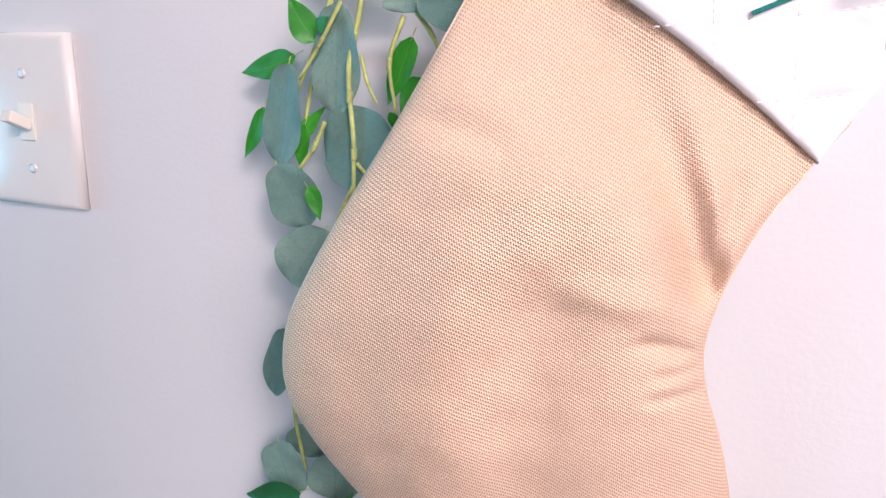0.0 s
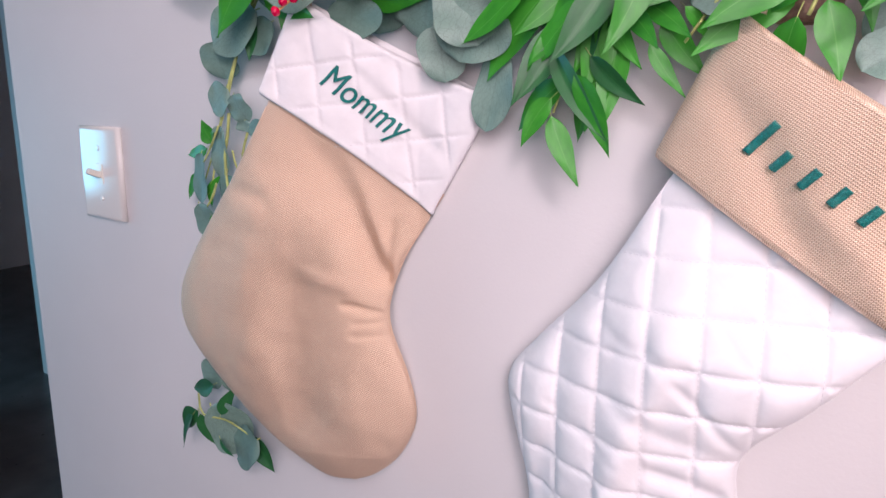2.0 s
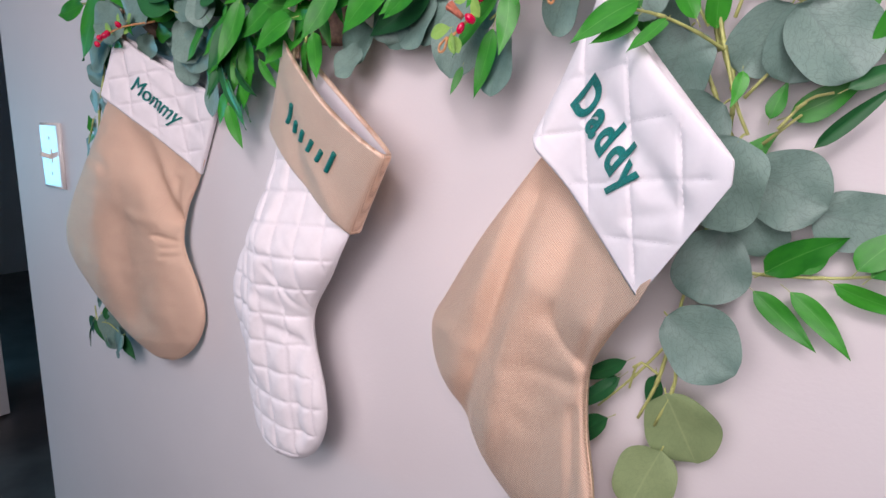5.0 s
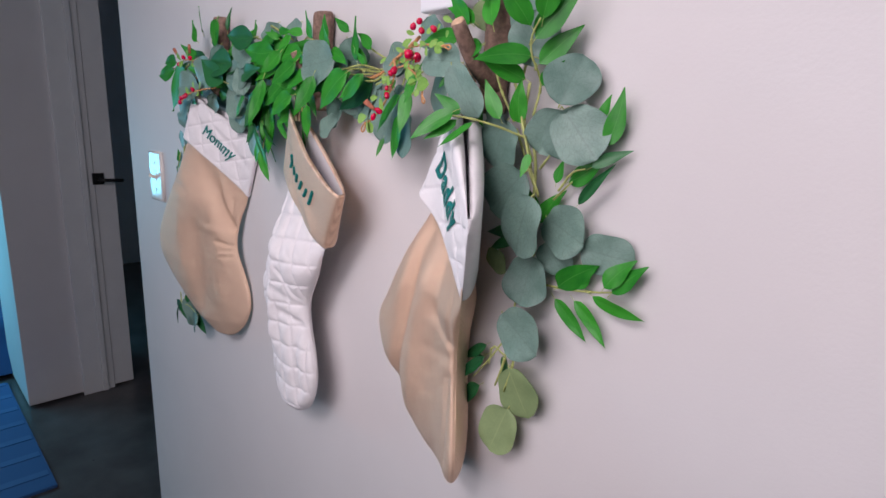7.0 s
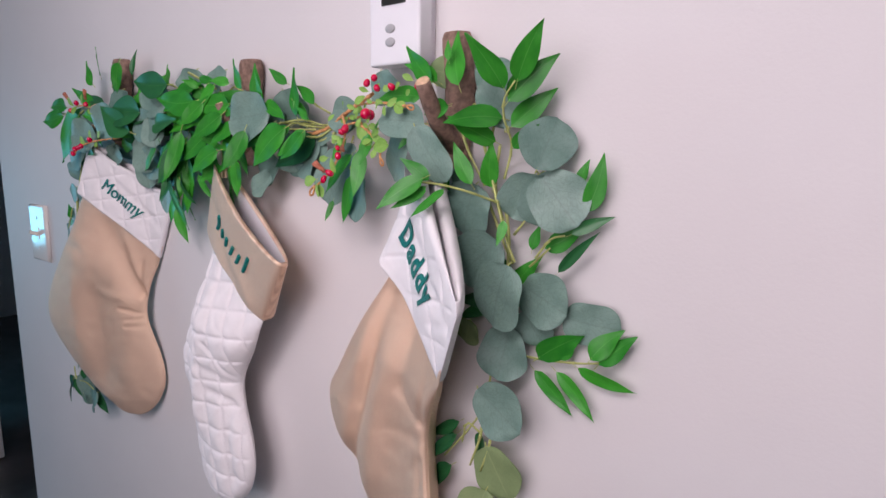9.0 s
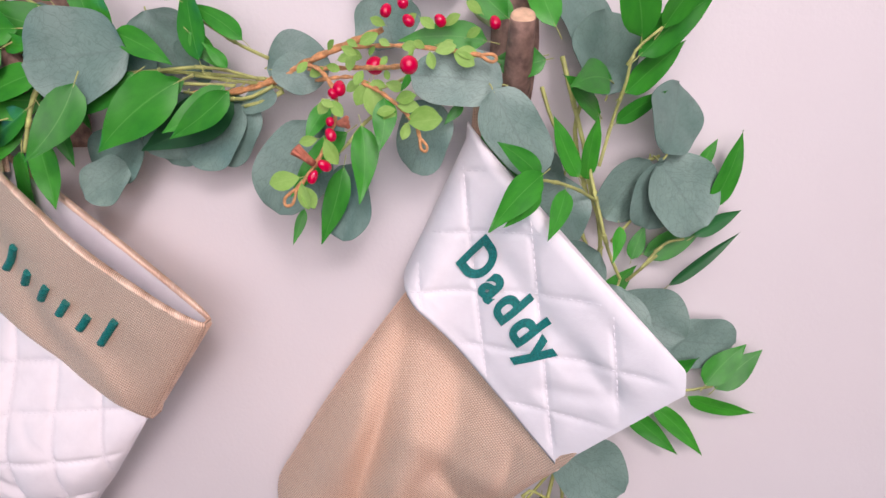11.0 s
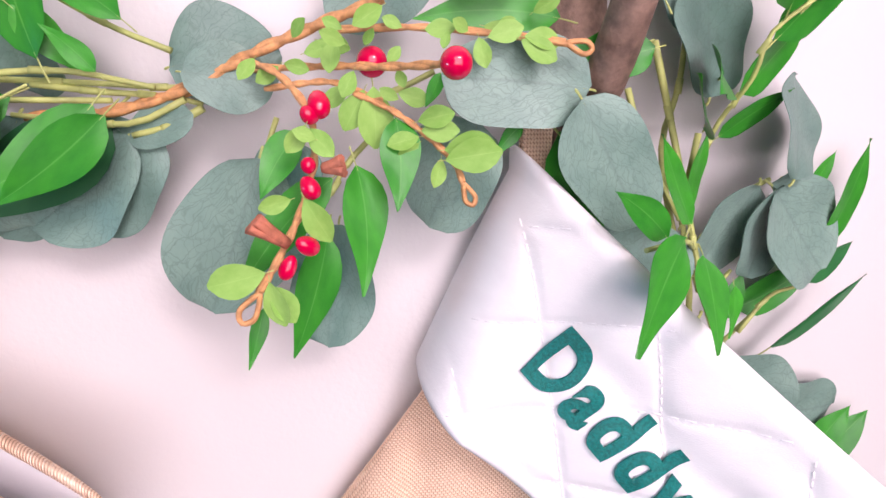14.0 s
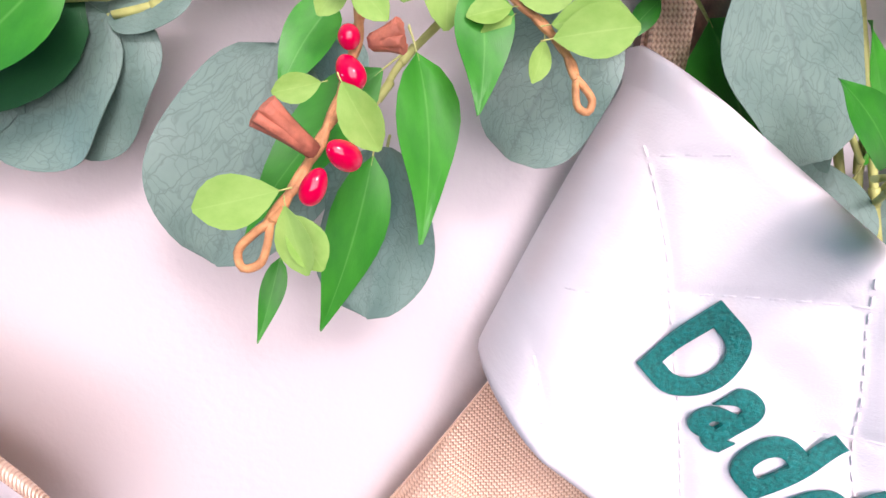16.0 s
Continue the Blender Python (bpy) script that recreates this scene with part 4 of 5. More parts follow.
leaf("green", (0.712, -0.017, 1.237), (0.747, -0.021, 1.270), 0.50)
leaf("green", (0.731, -0.014, 1.239), (0.743, -0.016, 1.263), 0.50)
leaf("deep", (0.738, -0.020, 1.348), (0.767, -0.010, 1.367), 0.30)
leaf("deep", (0.727, -0.018, 1.315), (0.760, -0.028, 1.354), 0.18)
leaf("deep", (0.676, -0.022, 1.288), (0.627, -0.020, 1.270), 0.30)
leaf("deep", (0.671, -0.020, 1.278), (0.622, -0.016, 1.262), 0.25)
leaf("deep", (0.631, -0.020, 1.143), (0.598, -0.029, 1.104), 0.25)
leaf("deep", (0.635, -0.022, 1.158), (0.596, -0.015, 1.125), 0.25)
leaf("deep", (0.629, -0.021, 1.144), (0.612, -0.015, 1.122), 0.30)
leaf("deep", (0.655, -0.016, 1.151), (0.658, -0.013, 1.117), 0.45)
leaf("deep", (0.625, -0.019, 1.108), (0.587, -0.016, 1.075), 0.35)
stem([(0.690, -0.012, 1.234), (0.717, -0.012, 1.235), (0.748, -0.012, 1.239), (0.765, -0.012, 1.243)], 0.0017)
stem([(0.675, -0.020, 1.374), (0.681, -0.020, 1.342), (0.680, -0.020, 1.303), (0.676, -0.020, 1.262), (0.668, -0.020, 1.218), (0.663, -0.020, 1.180)], 0.0021)
stem([(0.670, -0.022, 1.371), (0.660, -0.022, 1.411), (0.665, -0.022, 1.437), (0.666, -0.022, 1.470)], 0.0021)
stem([(0.655, -0.018, 1.378), (0.676, -0.018, 1.333), (0.685, -0.018, 1.317)], 0.0020)
stem([(0.663, -0.020, 1.180), (0.657, -0.020, 1.146), (0.647, -0.020, 1.116)], 0.0022)
stem([(0.665, -0.020, 1.174), (0.669, -0.020, 1.150), (0.659, -0.020, 1.114)], 0.0020)
stem([(0.663, -0.020, 1.180), (0.641, -0.020, 1.147), (0.617, -0.020, 1.116)], 0.0016)
stem([(0.700, -0.016, 1.316), (0.718, -0.016, 1.334)], 0.0016)
stem([(0.690, -0.016, 1.358), (0.692, -0.016, 1.374)], 0.0020)
stem([(0.658, -0.022, 1.154), (0.644, -0.022, 1.159), (0.639, -0.022, 1.138)], 0.0015)
# the upright sprig and the broad leaves beside it
leaf("green", (0.688, -0.049, 1.461), (0.678, -0.080, 1.500), 0.42)
leaf("green", (0.699, -0.048, 1.466), (0.720, -0.065, 1.507), 0.40, (0.9, -1.0, 0.1))
leaf("green", (0.689, -0.043, 1.452), (0.724, -0.042, 1.490), 0.42, (0.9, -1.0, 0.1))
leaf("green", (0.686, -0.031, 1.433), (0.719, -0.021, 1.465), 0.40, (0.9, -1.0, 0.1))
leaf("green", (0.684, -0.023, 1.416), (0.707, -0.032, 1.437), 0.40, (0.9, -1.0, 0.1))
leaf("green", (0.677, -0.031, 1.440), (0.648, -0.074, 1.447), 0.42, (0.5, -0.8, 0.5))
leaf("green", (0.672, -0.032, 1.421), (0.647, -0.069, 1.438), 0.42, (0.5, -0.8, 0.5))
leaf("green", (0.660, -0.049, 1.386), (0.641, -0.056, 1.418), 0.38, (0.9, -1.0, 0.1))
leaf("green", (0.668, -0.030, 1.383), (0.665, -0.043, 1.418), 0.45, (0.9, -1.0, 0.1))
leaf("eucalyptus", (0.712, -0.023, 1.399), (0.721, -0.008, 1.441), 0.98, (0.9, -1.0, 0.1))
leaf("eucalyptus", (0.677, -0.022, 1.432), (0.672, -0.016, 1.479), 0.98, (0.6, -1.0, 0.1))
leaf("eucalyptus", (0.669, -0.022, 1.457), (0.659, -0.016, 1.495), 0.95, (0.6, -1.0, 0.1))
leaf("eucalyptus", (0.705, -0.020, 1.395), (0.682, -0.014, 1.358), 0.95, (0.6, -1.0, 0.0))
leaf("eucalyptus", (0.716, -0.020, 1.395), (0.708, -0.014, 1.352), 0.95, (0.6, -1.0, 0.0))
leaf("eucalyptus", (0.710, -0.020, 1.395), (0.742, -0.014, 1.354), 0.95, (0.6, -1.0, 0.0))
leaf("green", (0.643, -0.045, 1.467), (0.619, -0.030, 1.511), 0.36)
stem([(0.676, -0.022, 1.390), (0.682, -0.022, 1.418), (0.684, -0.040, 1.439), (0.686, -0.044, 1.454), (0.698, -0.050, 1.466)], 0.0016)
# left-hand drape behind the first stocking
leaf("eucalyptus", (-0.146, -0.031, 1.316), (-0.150, -0.024, 1.264), 0.54)
leaf("eucalyptus", (-0.174, -0.030, 1.288), (-0.184, -0.023, 1.236), 0.48)
leaf("eucalyptus", (-0.114, -0.032, 1.254), (-0.158, -0.026, 1.238), 0.97)
leaf("eucalyptus", (-0.184, -0.028, 1.236), (-0.166, -0.026, 1.204), 0.84)
leaf("eucalyptus", (-0.154, -0.030, 1.204), (-0.172, -0.036, 1.172), 0.90)
leaf("eucalyptus", (-0.112, -0.031, 1.322), (-0.112, -0.028, 1.312), 2.20)
leaf("eucalyptus", (-0.105, -0.033, 1.316), (-0.071, -0.040, 1.310), 0.58)
leaf("eucalyptus", (-0.128, -0.029, 1.345), (-0.118, -0.027, 1.319), 1.17)
leaf("eucalyptus", (-0.138, -0.027, 1.351), (-0.162, -0.029, 1.331), 0.99)
leaf("eucalyptus", (-0.189, -0.015, 1.137), (-0.197, -0.017, 1.091), 0.45)
leaf("eucalyptus", (-0.197, -0.015, 1.059), (-0.185, -0.022, 1.025), 0.87)
leaf("eucalyptus", (-0.182, -0.017, 1.074), (-0.166, -0.010, 1.048), 0.94)
leaf("eucalyptus", (-0.155, -0.019, 1.062), (-0.155, -0.017, 1.024), 0.89)
leaf("green", (-0.160, -0.027, 1.299), (-0.178, -0.030, 1.317), 0.60)
leaf("green", (-0.158, -0.030, 1.304), (-0.149, -0.036, 1.310), 0.60)
leaf("green", (-0.175, -0.022, 1.293), (-0.209, -0.018, 1.276), 0.40)
leaf("green", (-0.193, -0.024, 1.266), (-0.205, -0.020, 1.235), 0.30)
leaf("green", (-0.111, -0.022, 1.302), (-0.120, -0.026, 1.269), 0.50)
leaf("green", (-0.103, -0.025, 1.283), (-0.120, -0.025, 1.259), 0.55)
leaf("green", (-0.121, -0.025, 1.266), (-0.113, -0.020, 1.255), 0.50)
leaf("green", (-0.172, -0.024, 1.249), (-0.165, -0.018, 1.270), 0.40)
leaf("green", (-0.165, -0.029, 1.226), (-0.154, -0.027, 1.211), 0.50)
leaf("green", (-0.168, -0.025, 1.258), (-0.177, -0.022, 1.234), 0.40)
stem([(-0.133, -0.030, 1.328), (-0.136, -0.030, 1.308), (-0.141, -0.030, 1.284), (-0.138, -0.030, 1.251), (-0.138, -0.030, 1.216)], 0.0022)
stem([(-0.143, -0.034, 1.316), (-0.156, -0.034, 1.294), (-0.166, -0.034, 1.280)], 0.0016)
stem([(-0.114, -0.026, 1.311), (-0.121, -0.026, 1.290), (-0.117, -0.026, 1.266)], 0.0018)
stem([(-0.154, -0.030, 1.260), (-0.160, -0.030, 1.247), (-0.169, -0.030, 1.235)], 0.0018)
stem([(-0.138, -0.030, 1.228), (-0.144, -0.030, 1.216), (-0.149, -0.030, 1.205)], 0.0018)
stem([(-0.108, -0.026, 1.313), (-0.100, -0.026, 1.303), (-0.094, -0.026, 1.292)], 0.0018)
stem([(-0.136, -0.030, 1.240), (-0.129, -0.030, 1.232), (-0.130, -0.030, 1.224)], 0.0016)
stem([(-0.137, -0.024, 1.293), (-0.133, -0.024, 1.279), (-0.128, -0.024, 1.270)], 0.0014)
stem([(-0.143, -0.020, 1.214), (-0.165, -0.020, 1.149), (-0.181, -0.020, 1.096), (-0.174, -0.020, 1.047)], 0.0020)
leaf("deep", (-0.194, -0.035, 1.004), (-0.237, -0.031, 0.975), 0.45)
leaf("deep", (-0.187, -0.038, 1.003), (-0.175, -0.028, 0.953), 0.35)
leaf("deep", (-0.156, -0.037, 1.011), (-0.141, -0.034, 1.049), 0.35)
leaf("deep", (-0.117, -0.033, 0.994), (-0.083, -0.028, 0.966), 0.50)
leaf("deep", (-0.157, -0.038, 0.982), (-0.134, -0.044, 0.967), 0.40)
leaf("deep", (-0.201, -0.037, 0.997), (-0.230, -0.034, 0.954), 0.35)
leaf("deep", (-0.171, -0.032, 1.040), (-0.214, -0.024, 1.012), 0.40)
leaf("eucalyptus", (-0.172, -0.036, 1.015), (-0.124, -0.028, 0.975), 0.97)
leaf("eucalyptus", (-0.102, -0.038, 0.999), (-0.140, -0.039, 0.967), 0.92)
stem([(-0.190, -0.036, 1.026), (-0.185, -0.036, 1.003), (-0.147, -0.036, 1.006), (-0.108, -0.036, 0.997)], 0.0016)
leaf("eucalyptus", (-0.102, -0.024, 1.419), (-0.156, -0.029, 1.388), 0.78)
leaf("eucalyptus", (-0.157, -0.020, 1.394), (-0.157, -0.019, 1.360), 1.35)
leaf("eucalyptus", (-0.086, -0.021, 1.409), (-0.114, -0.023, 1.385), 0.95)
leaf("deep", (-0.110, -0.022, 1.413), (-0.107, -0.022, 1.376), 0.40)
stem([(-0.090, -0.020, 1.448), (-0.113, -0.020, 1.414), (-0.139, -0.020, 1.365), (-0.158, -0.020, 1.313), (-0.174, -0.020, 1.245)], 0.0020)
stem([(-0.098, -0.020, 1.449), (-0.128, -0.020, 1.387), (-0.152, -0.020, 1.325), (-0.190, -0.020, 1.243)], 0.0016)
# spray between the first and second stockings
leaf("green", (0.201, -0.035, 1.368), (0.205, -0.024, 1.318), 0.34)
leaf("green", (0.181, -0.034, 1.336), (0.199, -0.038, 1.288), 0.32)
leaf("green", (0.186, -0.033, 1.358), (0.148, -0.023, 1.332), 0.45)
leaf("green", (0.188, -0.033, 1.382), (0.157, -0.033, 1.359), 0.45)
leaf("green", (0.180, -0.034, 1.348), (0.153, -0.034, 1.320), 0.40)
leaf("green", (0.195, -0.034, 1.399), (0.159, -0.045, 1.376), 0.40)
leaf("green", (0.212, -0.032, 1.405), (0.230, -0.042, 1.363), 0.30)
leaf("green", (0.223, -0.038, 1.404), (0.250, -0.049, 1.380), 0.35)
leaf("green", (0.240, -0.036, 1.382), (0.260, -0.034, 1.347), 0.25)
leaf("green", (0.246, -0.034, 1.396), (0.270, -0.029, 1.358), 0.35)
leaf("green", (0.234, -0.035, 1.407), (0.267, -0.046, 1.387), 0.35)
leaf("green", (0.214, -0.037, 1.411), (0.234, -0.031, 1.390), 0.35)
leaf("green", (0.258, -0.037, 1.402), (0.277, -0.027, 1.386), 0.30)
leaf("eucalyptus", (0.086, -0.025, 1.399), (0.092, -0.029, 1.359), 0.95)
leaf("eucalyptus", (0.136, -0.019, 1.383), (0.126, -0.017, 1.323), 0.54)
leaf("eucalyptus", (0.019, -0.019, 1.429), (0.019, -0.016, 1.397), 1.75)
leaf("eucalyptus", (0.116, -0.021, 1.422), (0.130, -0.014, 1.386), 1.23)
leaf("eucalyptus", (0.059, -0.022, 1.428), (0.049, -0.019, 1.402), 1.17)
leaf("eucalyptus", (0.162, -0.025, 1.427), (0.162, -0.026, 1.399), 1.50)
stem([(0.201, -0.030, 1.421), (0.198, -0.030, 1.399), (0.197, -0.030, 1.372)], 0.0018)
stem([(0.198, -0.030, 1.399), (0.191, -0.030, 1.376), (0.181, -0.030, 1.338)], 0.0016)
leaf("green", (0.231, -0.047, 1.426), (0.189, -0.052, 1.407), 0.40)
leaf("green", (0.201, -0.045, 1.435), (0.186, -0.048, 1.379), 0.40)
leaf("green", (0.198, -0.048, 1.407), (0.161, -0.039, 1.361), 0.35)
leaf("green", (0.159, -0.045, 1.421), (0.120, -0.044, 1.376), 0.35)
leaf("green", (0.198, -0.047, 1.362), (0.232, -0.049, 1.316), 0.30)
leaf("eucalyptus", (0.103, -0.031, 1.435), (0.123, -0.032, 1.383), 1.00)
leaf("eucalyptus", (0.216, -0.032, 1.437), (0.204, -0.029, 1.403), 1.45)
# left end of the garland
leaf("green", (-0.123, -0.037, 1.481), (-0.197, -0.034, 1.494), 0.34)
leaf("green", (-0.136, -0.038, 1.468), (-0.209, -0.044, 1.450), 0.45)
leaf("green", (-0.069, -0.034, 1.466), (-0.134, -0.043, 1.430), 0.45)
leaf("green", (0.001, -0.037, 1.521), (0.018, -0.049, 1.559), 0.30)
leaf("green", (-0.036, -0.032, 1.511), (-0.071, -0.031, 1.541), 0.40)
leaf("green", (0.088, -0.032, 1.488), (0.163, -0.033, 1.496), 0.45)
leaf("green", (0.180, -0.033, 1.498), (0.149, -0.024, 1.518), 0.50)
leaf("green", (0.221, -0.034, 1.495), (0.254, -0.029, 1.473), 0.35)
leaf("green", (0.120, -0.036, 1.441), (0.195, -0.041, 1.446), 0.35)
leaf("green", (0.303, -0.035, 1.457), (0.230, -0.041, 1.443), 0.40)
leaf("green", (0.174, -0.035, 1.418), (0.116, -0.026, 1.371), 0.35)
leaf("green", (0.216, -0.036, 1.414), (0.165, -0.026, 1.364), 0.32)
leaf("green", (0.236, -0.032, 1.432), (0.164, -0.034, 1.409), 0.35)
leaf("deep", (0.038, -0.038, 1.506), (0.052, -0.030, 1.541), 0.40)
leaf("deep", (0.023, -0.042, 1.466), (-0.049, -0.040, 1.486), 0.40)
leaf("deep", (0.028, -0.038, 1.442), (0.092, -0.035, 1.472), 0.40)
leaf("deep", (-0.009, -0.038, 1.435), (-0.083, -0.038, 1.446), 0.40)
leaf("deep", (0.058, -0.037, 1.434), (0.133, -0.030, 1.433), 0.35)
leaf("deep", (0.106, -0.043, 1.456), (0.180, -0.048, 1.463), 0.40)
leaf("deep", (0.180, -0.041, 1.380), (0.216, -0.049, 1.315), 0.22)
leaf("deep", (0.186, -0.036, 1.388), (0.165, -0.047, 1.342), 0.30)
leaf("deep", (0.206, -0.041, 1.374), (0.237, -0.042, 1.339), 0.30)
leaf("eucalyptus", (0.157, -0.027, 1.465), (0.109, -0.032, 1.425), 0.97)
leaf("eucalyptus", (0.239, -0.030, 1.512), (0.227, -0.029, 1.478), 1.65)
leaf("eucalyptus", (0.009, -0.028, 1.422), (0.009, -0.035, 1.388), 1.76)
leaf("eucalyptus", (0.083, -0.031, 1.431), (0.067, -0.029, 1.389), 1.36)
leaf("eucalyptus", (-0.078, -0.028, 1.464), (-0.060, -0.034, 1.416), 1.16)
leaf("eucalyptus", (0.043, -0.027, 1.499), (0.043, -0.034, 1.451), 1.25)
leaf("eucalyptus", (0.252, -0.029, 1.479), (0.266, -0.027, 1.439), 1.39)
leaf("eucalyptus", (0.199, -0.027, 1.476), (0.183, -0.019, 1.432), 1.27)
leaf("eucalyptus", (0.126, -0.030, 1.416), (0.110, -0.036, 1.372), 1.19)
stem([(-0.182, -0.030, 1.475), (0.012, -0.030, 1.455), (0.170, -0.030, 1.462), (0.295, -0.030, 1.448), (0.369, -0.030, 1.438), (0.453, -0.030, 1.435)], 0.0021)
stem([(0.181, -0.034, 1.498), (0.244, -0.034, 1.480), (0.302, -0.034, 1.464)], 0.0016)
stem([(0.317, -0.034, 1.437), (0.280, -0.034, 1.411), (0.260, -0.034, 1.382)], 0.0018)

# leaves that stand out round the hooks
leaf("green", (-0.023, -0.035, 1.482), (-0.082, -0.048, 1.497), 0.30, (0.35, -1.0, 0.1))
leaf("green", (-0.037, -0.037, 1.469), (-0.097, -0.048, 1.461), 0.36, (0.35, -1.0, 0.1))
leaf("green", (0.021, -0.039, 1.470), (-0.035, -0.052, 1.448), 0.50, (0.35, -1.0, 0.1))
leaf("green", (0.240, -0.031, 1.480), (0.180, -0.048, 1.477), 0.55, (0.35, -1.0, 0.1))
leaf("green", (0.286, -0.041, 1.466), (0.227, -0.058, 1.455), 0.42, (0.35, -1.0, 0.1))
leaf("green", (0.265, -0.035, 1.474), (0.237, -0.045, 1.498), 0.50, (0.35, -1.0, 0.1))
leaf("green", (0.352, -0.030, 1.465), (0.304, -0.047, 1.471), 0.50, (0.35, -1.0, 0.1))
leaf("green", (0.323, -0.040, 1.452), (0.268, -0.059, 1.431), 0.45, (0.35, -1.0, 0.1))
leaf("green", (0.341, -0.034, 1.449), (0.322, -0.041, 1.426), 0.50, (0.35, -1.0, 0.1))
leaf("green", (0.116, -0.034, 1.481), (0.119, -0.033, 1.516), 0.55, (0.35, -1.0, 0.1))
leaf("green", (0.277, -0.041, 1.437), (0.234, -0.056, 1.395), 0.40, (0.35, -1.0, 0.1))
leaf("green", (0.331, -0.036, 1.425), (0.272, -0.056, 1.421), 0.42, (0.35, -1.0, 0.1))
leaf("green", (0.197, -0.033, 1.429), (0.164, -0.045, 1.381), 0.32, (0.35, -1.0, 0.1))
leaf("green", (0.316, -0.036, 1.410), (0.261, -0.055, 1.388), 0.45, (0.35, -1.0, 0.1))
leaf("green", (0.166, -0.032, 1.490), (0.121, -0.048, 1.470), 0.50, (0.35, -1.0, 0.1))
leaf("green", (0.183, -0.039, 1.471), (0.216, -0.027, 1.440), 0.45, (0.35, -1.0, 0.1))
leaf("green", (0.060, -0.038, 1.461), (0.012, -0.055, 1.433), 0.45, (0.35, -1.0, 0.1))
leaf("green", (0.092, -0.040, 1.469), (0.145, -0.021, 1.457), 0.50, (0.35, -1.0, 0.1))
leaf("green", (0.095, -0.035, 1.450), (0.057, -0.048, 1.421), 0.50, (0.35, -1.0, 0.1))
leaf("deep", (0.018, -0.025, 1.496), (0.028, -0.022, 1.529), 0.50, (0.35, -1.0, 0.1))
leaf("deep", (0.077, -0.029, 1.517), (0.084, -0.027, 1.553), 0.26, (0.35, -1.0, 0.1))
leaf("deep", (0.177, -0.027, 1.442), (0.201, -0.019, 1.406), 0.45, (0.35, -1.0, 0.1))
leaf("deep", (0.126, -0.031, 1.454), (0.163, -0.018, 1.425), 0.50, (0.35, -1.0, 0.1))
leaf("deep", (0.018, -0.027, 1.456), (0.057, -0.013, 1.437), 0.50, (0.35, -1.0, 0.1))

# broad leaves over the first two hooks
leaf("deep", (0.205, -0.050, 1.494), (0.134, -0.060, 1.489), 0.50, (0.5, -1.0, 0.15))
leaf("green", (0.267, -0.052, 1.471), (0.193, -0.062, 1.459), 0.45, (0.5, -1.0, 0.15))
leaf("green", (0.288, -0.055, 1.468), (0.257, -0.066, 1.440), 0.50, (0.5, -1.0, 0.15))
leaf("green", (0.333, -0.050, 1.465), (0.269, -0.056, 1.462), 0.42, (0.5, -1.0, 0.15))
leaf("eucalyptus", (0.396, -0.045, 1.454), (0.336, -0.050, 1.446), 0.95, (0.5, -1.0, 0.15))
leaf("green", (0.326, -0.056, 1.453), (0.282, -0.066, 1.425), 0.42, (0.5, -1.0, 0.15))
leaf("green", (0.315, -0.056, 1.412), (0.267, -0.066, 1.399), 0.48, (0.5, -1.0, 0.15))
leaf("green", (0.370, -0.058, 1.434), (0.355, -0.068, 1.385), 0.45, (0.5, -1.0, 0.15))
leaf("green", (0.428, -0.050, 1.436), (0.370, -0.058, 1.406), 0.48, (0.5, -1.0, 0.15))
leaf("deep", (0.451, -0.030, 1.430), (0.399, -0.036, 1.386), 0.42, (0.5, -1.0, 0.15))
leaf("deep", (0.134, -0.050, 1.462), (0.047, -0.058, 1.476), 0.50, (0.5, -1.0, 0.15))
leaf("eucalyptus", (0.061, -0.050, 1.469), (0.011, -0.056, 1.436), 0.90, (0.5, -1.0, 0.15))
leaf("deep", (0.112, -0.055, 1.437), (0.034, -0.064, 1.461), 0.45, (0.5, -1.0, 0.15))
leaf("eucalyptus", (0.152, -0.045, 1.458), (0.165, -0.050, 1.417), 0.80, (0.5, -1.0, 0.15))
leaf("green", (0.238, -0.055, 1.435), (0.234, -0.070, 1.370), 0.34, (0.5, -1.0, 0.15))
leaf("deep", (0.215, -0.050, 1.418), (0.194, -0.060, 1.365), 0.40, (0.5, -1.0, 0.15))
leaf("green", (0.076, -0.045, 1.532), (0.057, -0.050, 1.495), 0.50, (0.5, -1.0, 0.15))
leaf("green", (-0.051, -0.050, 1.465), (-0.136, -0.055, 1.418), 0.50, (0.5, -1.0, 0.15))

# dense foliage round the first two hooks
for k in range(22):
    x, z = chance.uniform(-0.08, 0.27), 1.452 + chance.gauss(0, 0.014)
    y = chance.uniform(-0.05, -0.022)
    a = chance.choice((chance.uniform(-0.5, 0.9), chance.uniform(2.3, 4.4)))
    size = chance.uniform(0.048, 0.070)
    kind = chance.choice(("deep", "green", "eucalyptus", "green"))
    leaf(kind, (x, y, z), (x + size * math.cos(a), y - chance.uniform(-0.004, 0.016), z + size * 0.6 * math.sin(a) - 0.010), 0.85 if kind == "eucalyptus" else 0.42)
for k in range(8):
    x, z = chance.uniform(0.17, 0.225), chance.uniform(1.37, 1.43)
    size = chance.uniform(0.05, 0.065)
    leaf(chance.choice(("deep", "green")), (x, -0.034, z), (x + chance.uniform(-0.025, 0.01), -0.042, z - size), 0.34)


# ---- berry sprays ----
berry_spray = tagged(empty("berry_spray", (0.48, -0.035, 1.43)), "twisted brown twigs with small green leaves and glossy red berries", "berry spray", "berry sprays on the garland")
holder = berry_spray


